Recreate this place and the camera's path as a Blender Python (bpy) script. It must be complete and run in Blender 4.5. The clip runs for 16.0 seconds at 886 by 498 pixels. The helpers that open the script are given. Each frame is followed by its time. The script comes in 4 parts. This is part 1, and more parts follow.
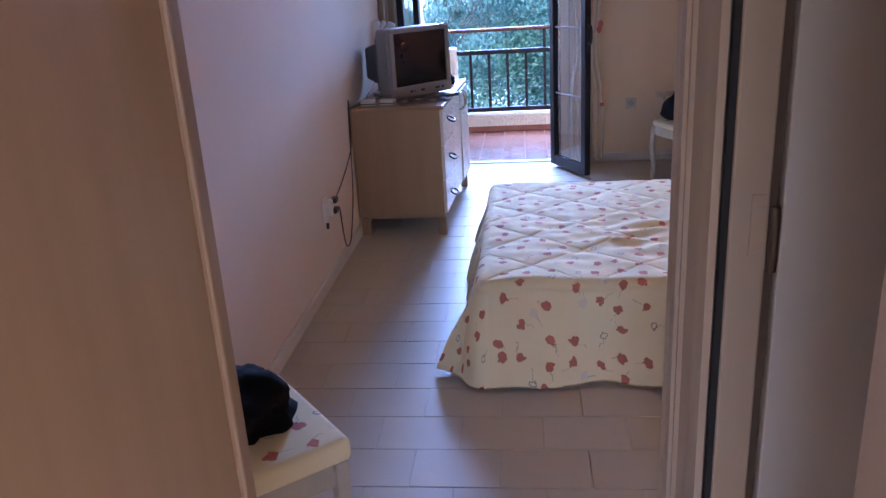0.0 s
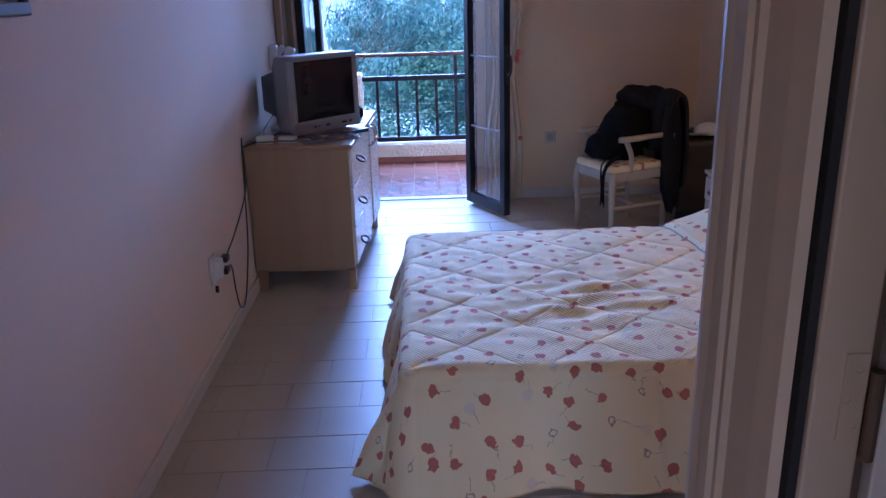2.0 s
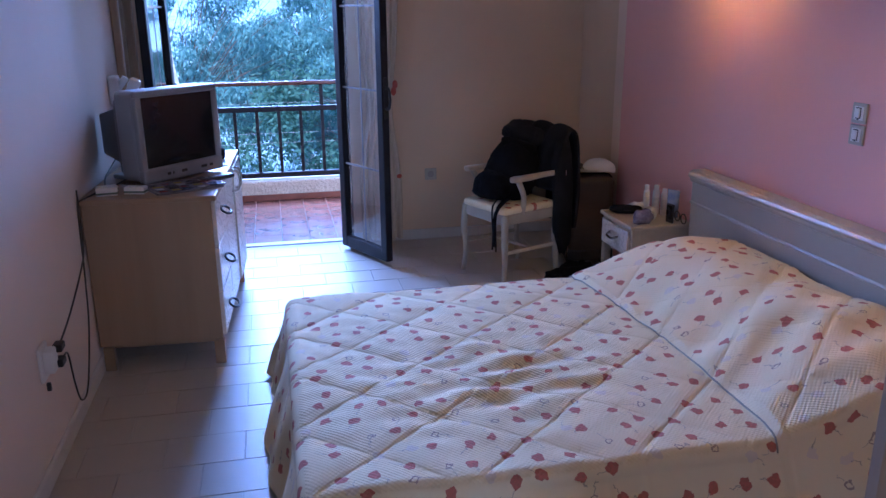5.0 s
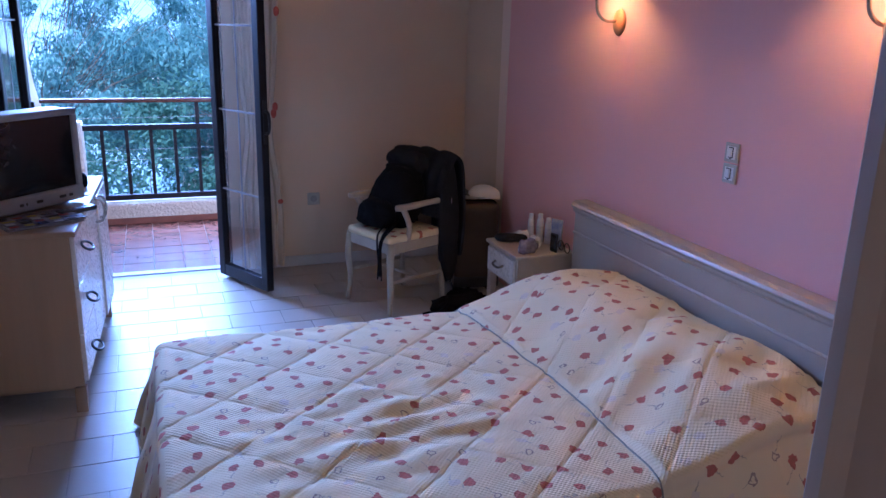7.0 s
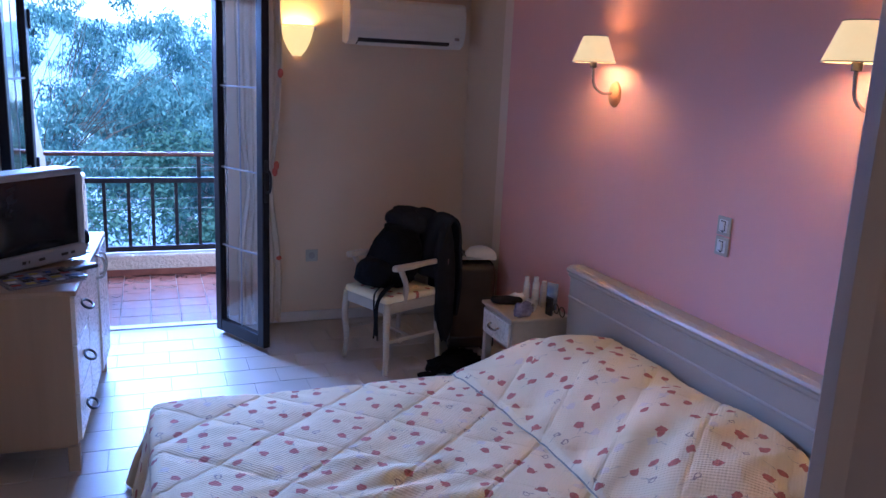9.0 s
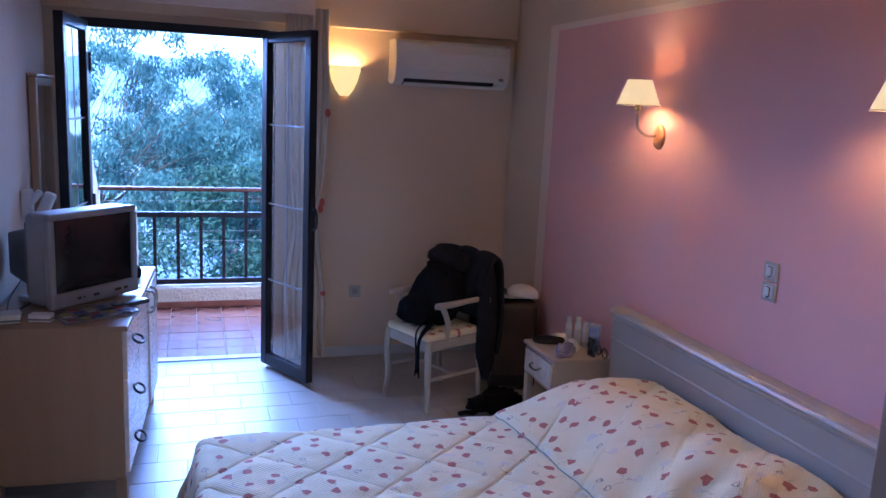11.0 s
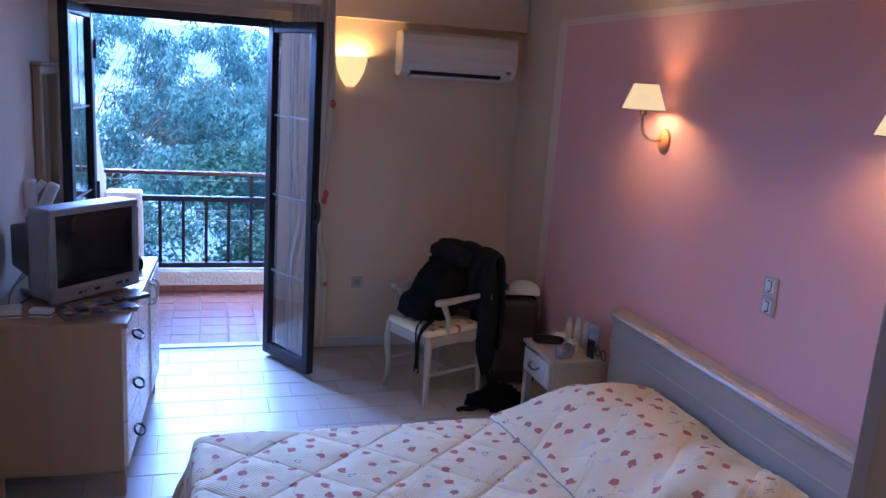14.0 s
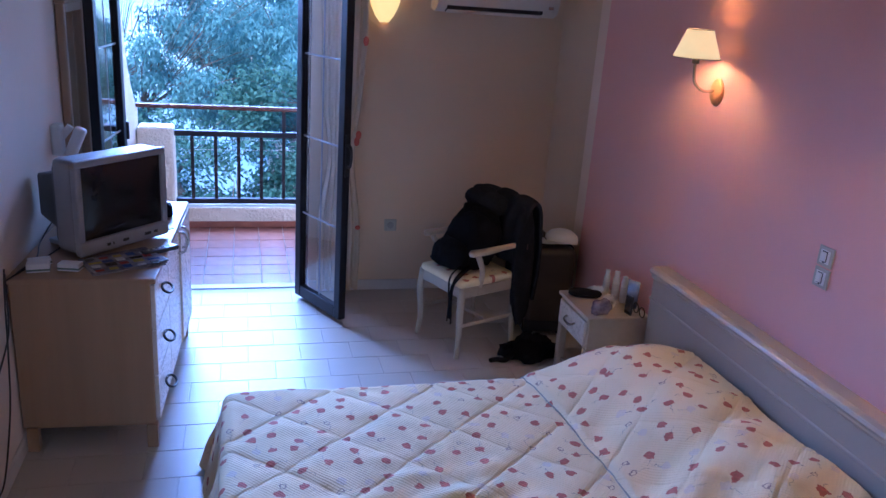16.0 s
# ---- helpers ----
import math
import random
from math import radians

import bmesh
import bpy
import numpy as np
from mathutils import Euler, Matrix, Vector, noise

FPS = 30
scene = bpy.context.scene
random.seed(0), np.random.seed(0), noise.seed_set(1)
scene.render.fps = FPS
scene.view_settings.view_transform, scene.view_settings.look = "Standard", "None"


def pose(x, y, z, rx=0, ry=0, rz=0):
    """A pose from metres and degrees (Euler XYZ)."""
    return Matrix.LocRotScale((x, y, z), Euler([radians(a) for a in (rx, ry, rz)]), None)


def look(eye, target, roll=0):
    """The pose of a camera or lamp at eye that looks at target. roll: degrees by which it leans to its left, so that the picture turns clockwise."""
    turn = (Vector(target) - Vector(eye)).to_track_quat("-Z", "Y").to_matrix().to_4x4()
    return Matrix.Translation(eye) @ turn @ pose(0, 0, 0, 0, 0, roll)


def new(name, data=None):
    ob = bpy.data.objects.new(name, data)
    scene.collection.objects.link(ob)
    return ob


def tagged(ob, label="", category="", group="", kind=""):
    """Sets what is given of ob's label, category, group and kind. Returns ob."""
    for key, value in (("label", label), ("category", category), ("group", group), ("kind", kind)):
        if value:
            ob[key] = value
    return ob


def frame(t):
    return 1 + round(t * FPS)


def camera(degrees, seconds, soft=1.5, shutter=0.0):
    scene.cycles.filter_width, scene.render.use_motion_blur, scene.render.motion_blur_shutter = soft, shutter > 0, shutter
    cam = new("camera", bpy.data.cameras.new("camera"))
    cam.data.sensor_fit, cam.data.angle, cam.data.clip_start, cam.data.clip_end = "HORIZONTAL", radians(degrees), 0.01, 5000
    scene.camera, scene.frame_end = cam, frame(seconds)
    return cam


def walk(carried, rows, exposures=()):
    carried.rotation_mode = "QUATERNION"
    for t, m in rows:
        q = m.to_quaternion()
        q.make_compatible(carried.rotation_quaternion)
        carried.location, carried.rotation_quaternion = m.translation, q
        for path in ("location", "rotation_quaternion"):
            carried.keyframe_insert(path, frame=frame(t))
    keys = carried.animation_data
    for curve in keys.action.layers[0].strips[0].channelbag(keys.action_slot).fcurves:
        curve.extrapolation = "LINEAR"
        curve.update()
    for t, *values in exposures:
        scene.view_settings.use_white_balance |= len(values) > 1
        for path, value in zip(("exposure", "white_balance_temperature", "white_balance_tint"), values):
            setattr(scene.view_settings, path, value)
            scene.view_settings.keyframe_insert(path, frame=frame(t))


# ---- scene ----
cam = camera(58.9, 16.0)
PATH = [
    (0, (1.002, -2.376, 1.456), (0.789, -0.499, 0.8), -3.4),
    (0.5, (0.961, -2.238, 1.476), (0.803, -0.343, 0.857), -2.9),
    (1, (0.899, -2.114, 1.482), (0.835, -0.207, 0.884), -2.8),
    (1.5, (0.87, -2.015, 1.485), (0.879, -0.113, 0.867), -2.2),
    (2, (0.909, -1.826, 1.482), (0.947, 0.073, 0.856), -1.6),
    (2.5, (0.945, -1.705, 1.48), (0.934, 0.196, 0.859), -0.4),
    (3, (0.889, -1.553, 1.489), (0.88, 0.34, 0.844), 0.3),
    (3.5, (0.8, -1.445, 1.516), (0.957, 0.448, 0.888), 0.9),
    (4, (0.753, -1.401, 1.507), (1.062, 0.491, 0.937), 1.0),
    (4.2, (0.752, -1.387, 1.5), (1.084, 0.505, 0.941), 0.6),
    (6.3, (0.914, -1.207, 1.516), (1.48, 0.611, 0.906), 1.0),
    (6.5, (0.902, -1.203, 1.527), (1.505, 0.609, 0.935), 1.4),
    (7, (0.848, -1.192, 1.574), (1.527, 0.606, 1.022), 1.5),
    (7.5, (0.817, -1.203, 1.584), (1.548, 0.594, 1.096), 1.8),
    (8, (0.832, -1.194, 1.602), (1.596, 0.605, 1.178), 1.6),
    (8.5, (0.81, -1.208, 1.625), (1.567, 0.595, 1.208), 2.1),
    (9, (0.83, -1.213, 1.651), (1.527, 0.612, 1.219), 2.6),
    (9.5, (0.836, -1.22, 1.679), (1.49, 0.627, 1.276), 2.6),
    (9.7, (0.817, -1.231, 1.691), (1.464, 0.625, 1.322), 2.8),
    (11.8, (0.801, -1.223, 1.692), (1.384, 0.656, 1.333), 2.2),
    (12, (0.798, -1.222, 1.703), (1.382, 0.652, 1.32), 2.1),
    (12.5, (0.813, -1.219, 1.719), (1.398, 0.645, 1.292), 2.1),
    (13, (0.825, -1.223, 1.744), (1.427, 0.638, 1.328), 2.2),
    (13.5, (0.857, -1.207, 1.766), (1.443, 0.66, 1.356), 3.3),
    (14, (0.848, -1.209, 1.811), (1.428, 0.658, 1.39), 3.9),
    (14.5, (0.875, -1.181, 1.85), (1.457, 0.689, 1.442), 4.0),
    (15, (0.894, -1.158, 1.875), (1.431, 0.708, 1.397), 5.8),
    (15.5, (0.891, -1.118, 1.903), (1.388, 0.735, 1.337), 5.3),
    (16, (0.891, -1.052, 1.929), (1.382, 0.784, 1.307), 4.2),
]
walk(cam, [(t, look(eye, target, roll)) for t, eye, target, roll in PATH],
     exposures=[(0, 2.85, 5300, 24), (1.5, 2.42, 4780, 25), (16, 2.43, 4570, 25)])

# ---- light ----
LAMP_W, SCONCE_W = 1.35, 1.1
world = bpy.data.worlds.new("sky")
scene.world = world
world.use_nodes = True
wn = world.node_tree
sky = wn.nodes.new("ShaderNodeTexSky")
sky.sky_type = "NISHITA"
sky.sun_disc = False
sky.sun_elevation = radians(40)
sky.sun_rotation = radians(200)
sky.dust_density = 0.5
sky.ozone_density = 4.0
wn.links.new(sky.outputs[0], wn.nodes["Background"].inputs[0])
wn.nodes["Background"].inputs[1].default_value = 0.10

sun_data = bpy.data.lights.new("sun", "SUN")
sun_data.energy = 2.2
sun_data.angle = radians(14)
sun_data.color = (1.0, 0.95, 0.88)
sun = new("sun", sun_data)
sun.matrix_world = look((-6, 0, 13), (-2, 14, 1))

sky_lamp_data = bpy.data.lights.new("sky_light_over_balcony", "AREA")
sky_lamp_data.shape = "RECTANGLE"
sky_lamp_data.size, sky_lamp_data.size_y = 5.4, 1.4
sky_lamp_data.energy = 400
sky_lamp_data.color = (0.41, 0.59, 1.0)
sky_lamp = new("sky_light_over_balcony", sky_lamp_data)
sky_lamp.matrix_world = look((-0.8, 6.85, 2.7), (2.3, 1.6, 1.0))

# unseen warm fill lamp added at the end of the corridor to brighten it
entry_data = bpy.data.lights.new("corridor_end_fill", "AREA")
entry_data.shape = "RECTANGLE"
entry_data.size, entry_data.size_y = .62, .9
entry_data.energy = .55
entry_data.color = (1.0, 0.76, 0.56)
entry_lamp = new("corridor_end_fill", entry_data)
entry_lamp.matrix_world = look((.97, -3.42, 1.58), (.97, 0, 1.5))


# ---- mesh helpers ----
def part(name, bm, material, parent=None, label="", smooth=False):
    me = bpy.data.meshes.new(name)
    bm.to_mesh(me)
    bm.free()
    me.materials.append(material)
    if smooth:
        for p in me.polygons:
            p.use_smooth = True
    ob = new(name, me)
    ob.parent = parent
    if label:
        ob["label"] = label
    return ob


def thing(name, m, label, category, group="", kind=""):
    ob = new(name)
    ob.matrix_world = m
    return tagged(ob, label, category, group, kind)


def add_box(bm, x0, x1, y0, y1, z0, z1, bevel=0.0, m=None, seg=2):
    r = bmesh.ops.create_cube(bm, size=1.0)
    vs = r["verts"]
    for v in vs:
        v.co = Vector((x0 + (v.co.x + .5) * (x1 - x0), y0 + (v.co.y + .5) * (y1 - y0), z0 + (v.co.z + .5) * (z1 - z0)))
    if bevel > 0:
        es = list({e for v in vs for e in v.link_edges})
        r2 = bmesh.ops.bevel(bm, geom=es, offset=bevel, segments=seg, affect="EDGES", profile=0.5)
        vs = list({v for f in r2["faces"] for v in f.verts} | {v for v in vs if v.is_valid})
    if m is not None:
        bmesh.ops.transform(bm, matrix=m, verts=vs)
    return bm


def box(x0, x1, y0, y1, z0, z1, bevel=0.0, m=None, seg=2):
    return add_box(bmesh.new(), x0, x1, y0, y1, z0, z1, bevel, m, seg)


def prism(points, axis, a, b, bevel=0.0):
    """A polygon extruded along an axis from a to b. points are the other two coordinates in x, y, z order."""
    bm = bmesh.new()
    put = {"x": lambda p, c: (c, p[0], p[1]), "y": lambda p, c: (p[0], c, p[1]), "z": lambda p, c: (p[0], p[1], c)}[axis]
    lo = [bm.verts.new(put(p, a)) for p in points]
    hi = [bm.verts.new(put(p, b)) for p in points]
    n = len(points)
    bm.faces.new(lo)
    bm.faces.new(hi)
    for i in range(n):
        bm.faces.new((lo[i], lo[(i + 1) % n], hi[(i + 1) % n], hi[i]))
    bmesh.ops.recalc_face_normals(bm, faces=bm.faces)
    if bevel:
        bmesh.ops.bevel(bm, geom=list(bm.edges), offset=bevel, segments=2, affect="EDGES", profile=.5)
    return bm


def add_tube(bm, pts, radius, sides=8, closed=False):
    """A tube along points; radius is one number or a list."""
    pts = [Vector(p) for p in pts]
    n = len(pts)
    rad = radius if isinstance(radius, (list, tuple)) else [radius] * n
    rings = []
    up = Vector((0.13, 0.31, 0.94))
    for i, p in enumerate(pts):
        if closed:
            d = pts[(i + 1) % n] - pts[i - 1]
        else:
            d = pts[min(i + 1, n - 1)] - pts[max(i - 1, 0)]
        d = d.normalized() if d.length > 1e-9 else Vector((0, 0, 1))
        a = d.cross(up)
        if a.length < 1e-3:
            a = d.cross(Vector((1, 0, 0)))
        a.normalize()
        up = a.cross(d)
        rings.append([bm.verts.new(p + rad[i] * (math.cos(2 * math.pi * k / sides) * a + math.sin(2 * math.pi * k / sides) * up)) for k in range(sides)])
    for i in range(n if closed else n - 1):
        r0, r1 = rings[i], rings[(i + 1) % n]
        for k in range(sides):
            bm.faces.new((r0[k], r0[(k + 1) % sides], r1[(k + 1) % sides], r1[k]))
    if not closed:
        bm.faces.new(rings[0])
        bm.faces.new(rings[-1])
    bmesh.ops.recalc_face_normals(bm, faces=bm.faces)
    return bm


def tube(pts, radius, sides=8, closed=False):
    return add_tube(bmesh.new(), pts, radius, sides, closed)


def curve_pts(keys, n=24):
    """Catmull-Rom through key points."""
    keys = [Vector(k) for k in keys]
    out = []
    for i in range(len(keys) - 1):
        p0, p1, p2, p3 = keys[max(i - 1, 0)], keys[i], keys[i + 1], keys[min(i + 2, len(keys) - 1)]
        steps = max(2, n // (len(keys) - 1))
        for s in range(steps):
            t = s / steps
            out.append(.5 * ((2 * p1) + (p2 - p0) * t + (2 * p0 - 5 * p1 + 4 * p2 - p3) * t * t + (3 * p1 - p0 - 3 * p2 + p3) * t ** 3))
    out.append(keys[-1])
    return out


def lathe(profile, sides=24, m=None, arc=2 * math.pi, start=0.0):
    """Turns (radius, z) points round z; arc below a full turn leaves an open half."""
    bm = bmesh.new()
    full = abs(arc - 2 * math.pi) < 1e-6
    cols = []
    for k in range(sides if full else sides + 1):
        a = start + arc * k / sides
        cols.append([bm.verts.new((r * math.cos(a), r * math.sin(a), z)) for r, z in profile])
    for k in range(sides):
        c0, c1 = cols[k], cols[(k + 1) % len(cols)]
        for i in range(len(profile) - 1):
            bm.faces.new((c0[i], c1[i], c1[i + 1], c0[i + 1]))
    bmesh.ops.remove_doubles(bm, verts=bm.verts, dist=1e-5)
    bmesh.ops.recalc_face_normals(bm, faces=bm.faces)
    if m is not None:
        bmesh.ops.transform(bm, matrix=m, verts=bm.verts)
    return bm


def blob(rx, ry, rz, m, rough=0.12, freq=4.0, sub=4, flat=None, seed=0.0):
    """A soft, creased lump for cloth and bags; flat cuts its underside."""
    bm = bmesh.new()
    bmesh.ops.create_icosphere(bm, subdivisions=sub, radius=1.0)
    for v in bm.verts:
        c = v.co.copy()
        k = 1 + rough * noise.noise(c * freq * .5 + Vector((seed, 0, 0))) + rough * .6 * noise.noise(c * freq * 1.7 + Vector((0, seed, 3))) + rough * .3 * abs(noise.noise(c * freq * 4 + Vector((seed, 7, 0))))
        sq = 1 / max(abs(c.x) ** 4 + abs(c.y) ** 4 + abs(c.z) ** 4, 1e-6) ** .25
        c = c * (0.45 + .55 * sq) * k
        v.co = Vector((c.x * rx, c.y * ry, c.z * rz))
        if flat is not None and v.co.z < flat:
            v.co.z = flat
    bmesh.ops.transform(bm, matrix=m, verts=bm.verts)
    return bm


# ---- materials ----
class Nodes:
    """Short names for building one node material."""

    def __init__(self, name):
        self.mat = bpy.data.materials.new(name)
        self.mat.use_nodes = True
        self.t = self.mat.node_tree
        self.b = self.t.nodes["Principled BSDF"]

    def n(self, kind, **kw):
        node = self.t.nodes.new(kind)
        for k, v in kw.items():
            node.inputs[k].default_value = v
        return node

    def link(self, a, b):
        self.t.links.new(a, b)

    def math(self, op, a, b=0.0, c=0.0, clamp=False):
        node = self.t.nodes.new("ShaderNodeMath")
        node.operation = op
        node.use_clamp = clamp
        for i, v in enumerate((a, b, c)):
            if isinstance(v, (int, float)):
                node.inputs[i].default_value = v
            else:
                self.link(v, node.inputs[i])
        return node.outputs[0]

    def mix(self, f, a, b, mode="MIX"):
        node = self.t.nodes.new("ShaderNodeMix")
        node.data_type = "RGBA"
        node.blend_type = mode
        for sock, v in ((node.inputs[0], f), (node.inputs[6], a), (node.inputs[7], b)):
            if isinstance(v, (int, float)):
                sock.default_value = v
            elif isinstance(v, tuple):
                sock.default_value = (*v, 1)
            else:
                self.link(v, sock)
        return node.outputs[2]

    def coords(self, out="Object", scale=(1, 1, 1)):
        tc = self.t.nodes.new("ShaderNodeTexCoord")
        mp = self.n("ShaderNodeMapping", Scale=scale)
        self.link(tc.outputs[out], mp.inputs[0])
        return mp.outputs[0]

    def noise(self, vec, scale, detail=4.0, rough=.55):
        node = self.n("ShaderNodeTexNoise", Scale=scale, Detail=detail, Roughness=rough)
        self.link(vec, node.inputs["Vector"])
        return node.outputs[0]

    def ramp(self, f, lo, hi):
        node = self.t.nodes.new("ShaderNodeMapRange")
        node.inputs[1].default_value, node.inputs[2].default_value = lo, hi
        self.link(f, node.inputs[0])
        return node.outputs[0]

    def bump(self, h, strength, distance=.01):
        node = self.n("ShaderNodeBump", Strength=strength, Distance=distance)
        self.link(h, node.inputs["Height"])
        self.link(node.outputs[0], self.b.inputs["Normal"])

    def put(self, color=None, rough=None, **kw):
        for key, v in (("Base Color", color), ("Roughness", rough), *kw.items()):
            if v is None:
                continue
            if isinstance(v, (int, float)):
                self.b.inputs[key].default_value = v
            elif isinstance(v, tuple):
                self.b.inputs[key].default_value = (*v, 1)
            else:
                self.link(v, self.b.inputs[key])
        return self.mat


def surface(name, a, b, scale=3.0, fine=60.0, rough=.6, bump=.15, dist=.004, stretch=(1, 1, 1), vary=0.0, **kw):
    """A mottled surface between two colours at two scales, with fine relief."""
    s = Nodes(name)
    v = s.coords("Object", stretch)
    big = s.ramp(s.noise(v, scale), .35, .65)
    small = s.noise(v, fine, 3.0)
    f = s.math("ADD", s.math("MULTIPLY", big, .65), s.math("MULTIPLY", small, .35))
    col = s.mix(f, a, b)
    if vary:
        info = s.t.nodes.new("ShaderNodeObjectInfo")
        dark = tuple(c * (1 - vary) for c in a)
        col = s.mix(s.math("MULTIPLY", info.outputs["Random"], .8), col, s.mix(f, dark, tuple(c * (1 - vary) for c in b)))
    if bump:
        s.bump(s.math("ADD", small, s.math("MULTIPLY", big, .4)), bump, dist)
    return s.put(col, s.ramp(small, -1.2, 2.2) if rough is None else s.math("ADD", rough - .06, s.math("MULTIPLY", small, .12)), **kw)


def wood(name, a, b, rough=.45, axis=2, scale=1.0, **kw):
    s = Nodes(name)
    st = [22.0 * scale] * 3
    st[axis] = 1.3 * scale
    v = s.coords("Object", tuple(st))
    g = s.noise(v, 1.6, 6.0, .6)
    v2 = s.coords("Object", (1, 1, 1))
    f = s.ramp(s.math("ADD", s.math("MULTIPLY", g, .75), s.math("MULTIPLY", s.noise(v2, 2.2), .25)), .3, .7)
    s.bump(g, .08, .002)
    return s.put(s.mix(f, a, b), s.math("ADD", rough - .05, s.math("MULTIPLY", g, .1)), **kw)


WALL = surface("wall_plaster", (.68, .51, .33), (.73, .56, .375), 1.3, 90, .82, .12, .003)
LEFT_WALL = surface("left_wall_plaster", (.73, .59, .49), (.78, .65, .55), 1.1, 70, .75, .12, .003)
PINK = surface("pink_wall_paint", (.80, .43, .385), (.83, .46, .41), 1.2, 110, .8, .12, .002)
BORDER = surface("peach_border_paint", (.84, .66, .52), (.87, .70, .56), 2, 90, .8, .1, .002)
CEIL = surface("ceiling_paint", (.72, .61, .46), (.77, .66, .51), 1.5, 80, .85, .05)
TILE = surface("cream_floor_tile", (.51, .445, .365), (.535, .47, .39), 2.5, 9, .40, .004, .002, vary=.06, **{"Specular IOR Level": .4})
GROUT = surface("floor_grout", (.42, .38, .34), (.52, .47, .42), 6, 150, .7, .2)
TERRA = surface("terracotta_tile", (.20, .065, .038), (.30, .105, .06), 9, 40, .20, .05, .002, vary=.22)
TGROUT = surface("balcony_grout", (.27, .20, .16), (.34, .26, .21), 8, 150, .9, .3)
STUCCO = surface("rough_cream_stucco", (.64, .51, .37), (.72, .59, .45), 4, 45, .9, .9, .02)
BEECH = wood("beech_veneer", (.34, .215, .115), (.40, .26, .145), .42, 2, .6)
FRONT = surface("cream_lacquer_front", (.70, .64, .57), (.75, .69, .62), 3, 60, .28, .03)
DARKMETAL = surface("dark_bronze_metal", (.018, .016, .016), (.035, .03, .03), 6, 120, .35, .05, .002, Metallic=.6)
RAILPAINT = surface("dark_brown_rail_paint", (.012, .010, .011), (.026, .019, .018), 6, 90, .5, .1, .002, **{"Specular IOR Level": .2})
HANDRAIL = surface("red_brown_handrail_varnish", (.07, .022, .014), (.12, .04, .025), 8, 90, .22, .1, .002)
FRAMEP = surface("dark_door_frame_paint", (.010, .010, .013), (.022, .021, .025), 5, 90, .42, .05, .002, **{"Specular IOR Level": .25})
BARG = surface("pale_grey_bar_metal", (.34, .33, .34), (.42, .41, .42), 6, 90, .35, .05, .001)
GREYWOOD = surface("grey_painted_headboard_wood", (.42, .355, .275), (.46, .395, .31), 2.5, 70, .36, .05, .002)
CHAIRW = surface("worn_white_chair_paint", (.42, .355, .27), (.50, .43, .33), 9, 80, .38, .08, .002)
CREAMWOOD = wood("cream_nightstand_wood", (.49, .40, .30), (.56, .47, .36), .4, 1, .7)
TVSHELL = surface("grey_tv_plastic", (.27, .265, .27), (.31, .305, .31), 8, 400, .42, .1, .001)
TVBACK = surface("dark_grey_tv_plastic", (.10, .10, .105), (.13, .13, .135), 8, 300, .5, .1, .001)
SCREEN = surface("dark_tv_glass", (.012, .011, .012), (.018, .017, .018), 3, 60, .12, 0)
BLACKP = surface("black_plastic", (.012, .012, .013), (.025, .025, .027), 8, 200, .4, .1, .001)
WHITEP = surface("white_plastic", (.74, .73, .70), (.80, .79, .76), 6, 90, .35, .03)
BLACKC = surface("black_cloth", (.004, .004, .005), (.011, .010, .012), 9, 220, .9, .5, .004, **{"Specular IOR Level": .12})
GREYC = surface("charcoal_jacket_cloth", (.014, .014, .017), (.026, .026, .031), 7, 260, .9, .5, .004, **{"Specular IOR Level": .15})
BROWNC = surface("brown_suitcase_shell", (.035, .022, .014), (.06, .038, .025), 7, 130, .5, .3, .003)
CAPW = surface("white_cap_cotton", (.70, .69, .68), (.78, .77, .76), 9, 300, .85, .3, .002)
CHROME = surface("brushed_steel", (.42, .41, .40), (.52, .50, .48), 9, 200, .25, .05, .001, Metallic=1.0)
CASING = wood("cream_door_casing_paint", (.47, .345, .23), (.52, .395, .27), .5, 2, .7)
LEAFP = surface("cream_door_leaf_paint", (.70, .64, .55), (.74, .68, .59), 2.2, 80, .45, .05)
WARDROBE = wood("wardrobe_laminate", (.36, .24, .14), (.42, .285, .17), .4, 2, .5)
EDGEW = wood("brown_edge_strip", (.27, .17, .095), (.34, .22, .125), .4, 2, 1)
LAMPWOOD = wood("orange_pine_rosette", (.50, .22, .07), (.62, .30, .11), .4, 2, 2)
SEAL = surface("black_rubber_seal", (.008, .007, .006), (.018, .015, .013), 5, 90, .7, .1)
CURTAIN = surface("cream_curtain_cloth", (.60, .49, .34), (.68, .57, .41), 6, 220, .9, .3, .003)
SWITCHG = surface("grey_green_switch_plate", (.42, .40, .33), (.48, .46, .38), 6, 120, .35, .03)
FRAMEWOOD = wood("dark_picture_frame", (.05, .025, .014), (.09, .045, .025), .35, 1, 1.5)
ACP = surface("ivory_ac_plastic", (.68, .62, .52), (.73, .67, .57), 3, 90, .38, .02)


def glass_material():
    s = Nodes("clear_door_glass")
    s.put((1.0, 1.0, 1.0), .02, **{"Transmission Weight": 1.0, "IOR": 1.55})
    return s.mat


def mirror_material():
    s = Nodes("mirror_silver")
    return s.put((.85, .86, .86), .02, Metallic=1.0)


def shade_material(name, color, strength):
    s = Nodes(name)
    v = s.coords("Object")
    w = s.noise(v, 300, 2.0)
    s.bump(w, .2, .001)
    s.put(s.mix(w, color, tuple(c * .85 for c in color)), .8, **{"Emission Color": color, "Emission Strength": strength})
    return s.mat


GLASS = glass_material()
MIRROR = mirror_material()
SHADE = shade_material("lit_cream_lampshade", (1.0, .64, .22), .17)
ALABASTER = shade_material("lit_alabaster_glass", (1.0, .68, .18), .2)


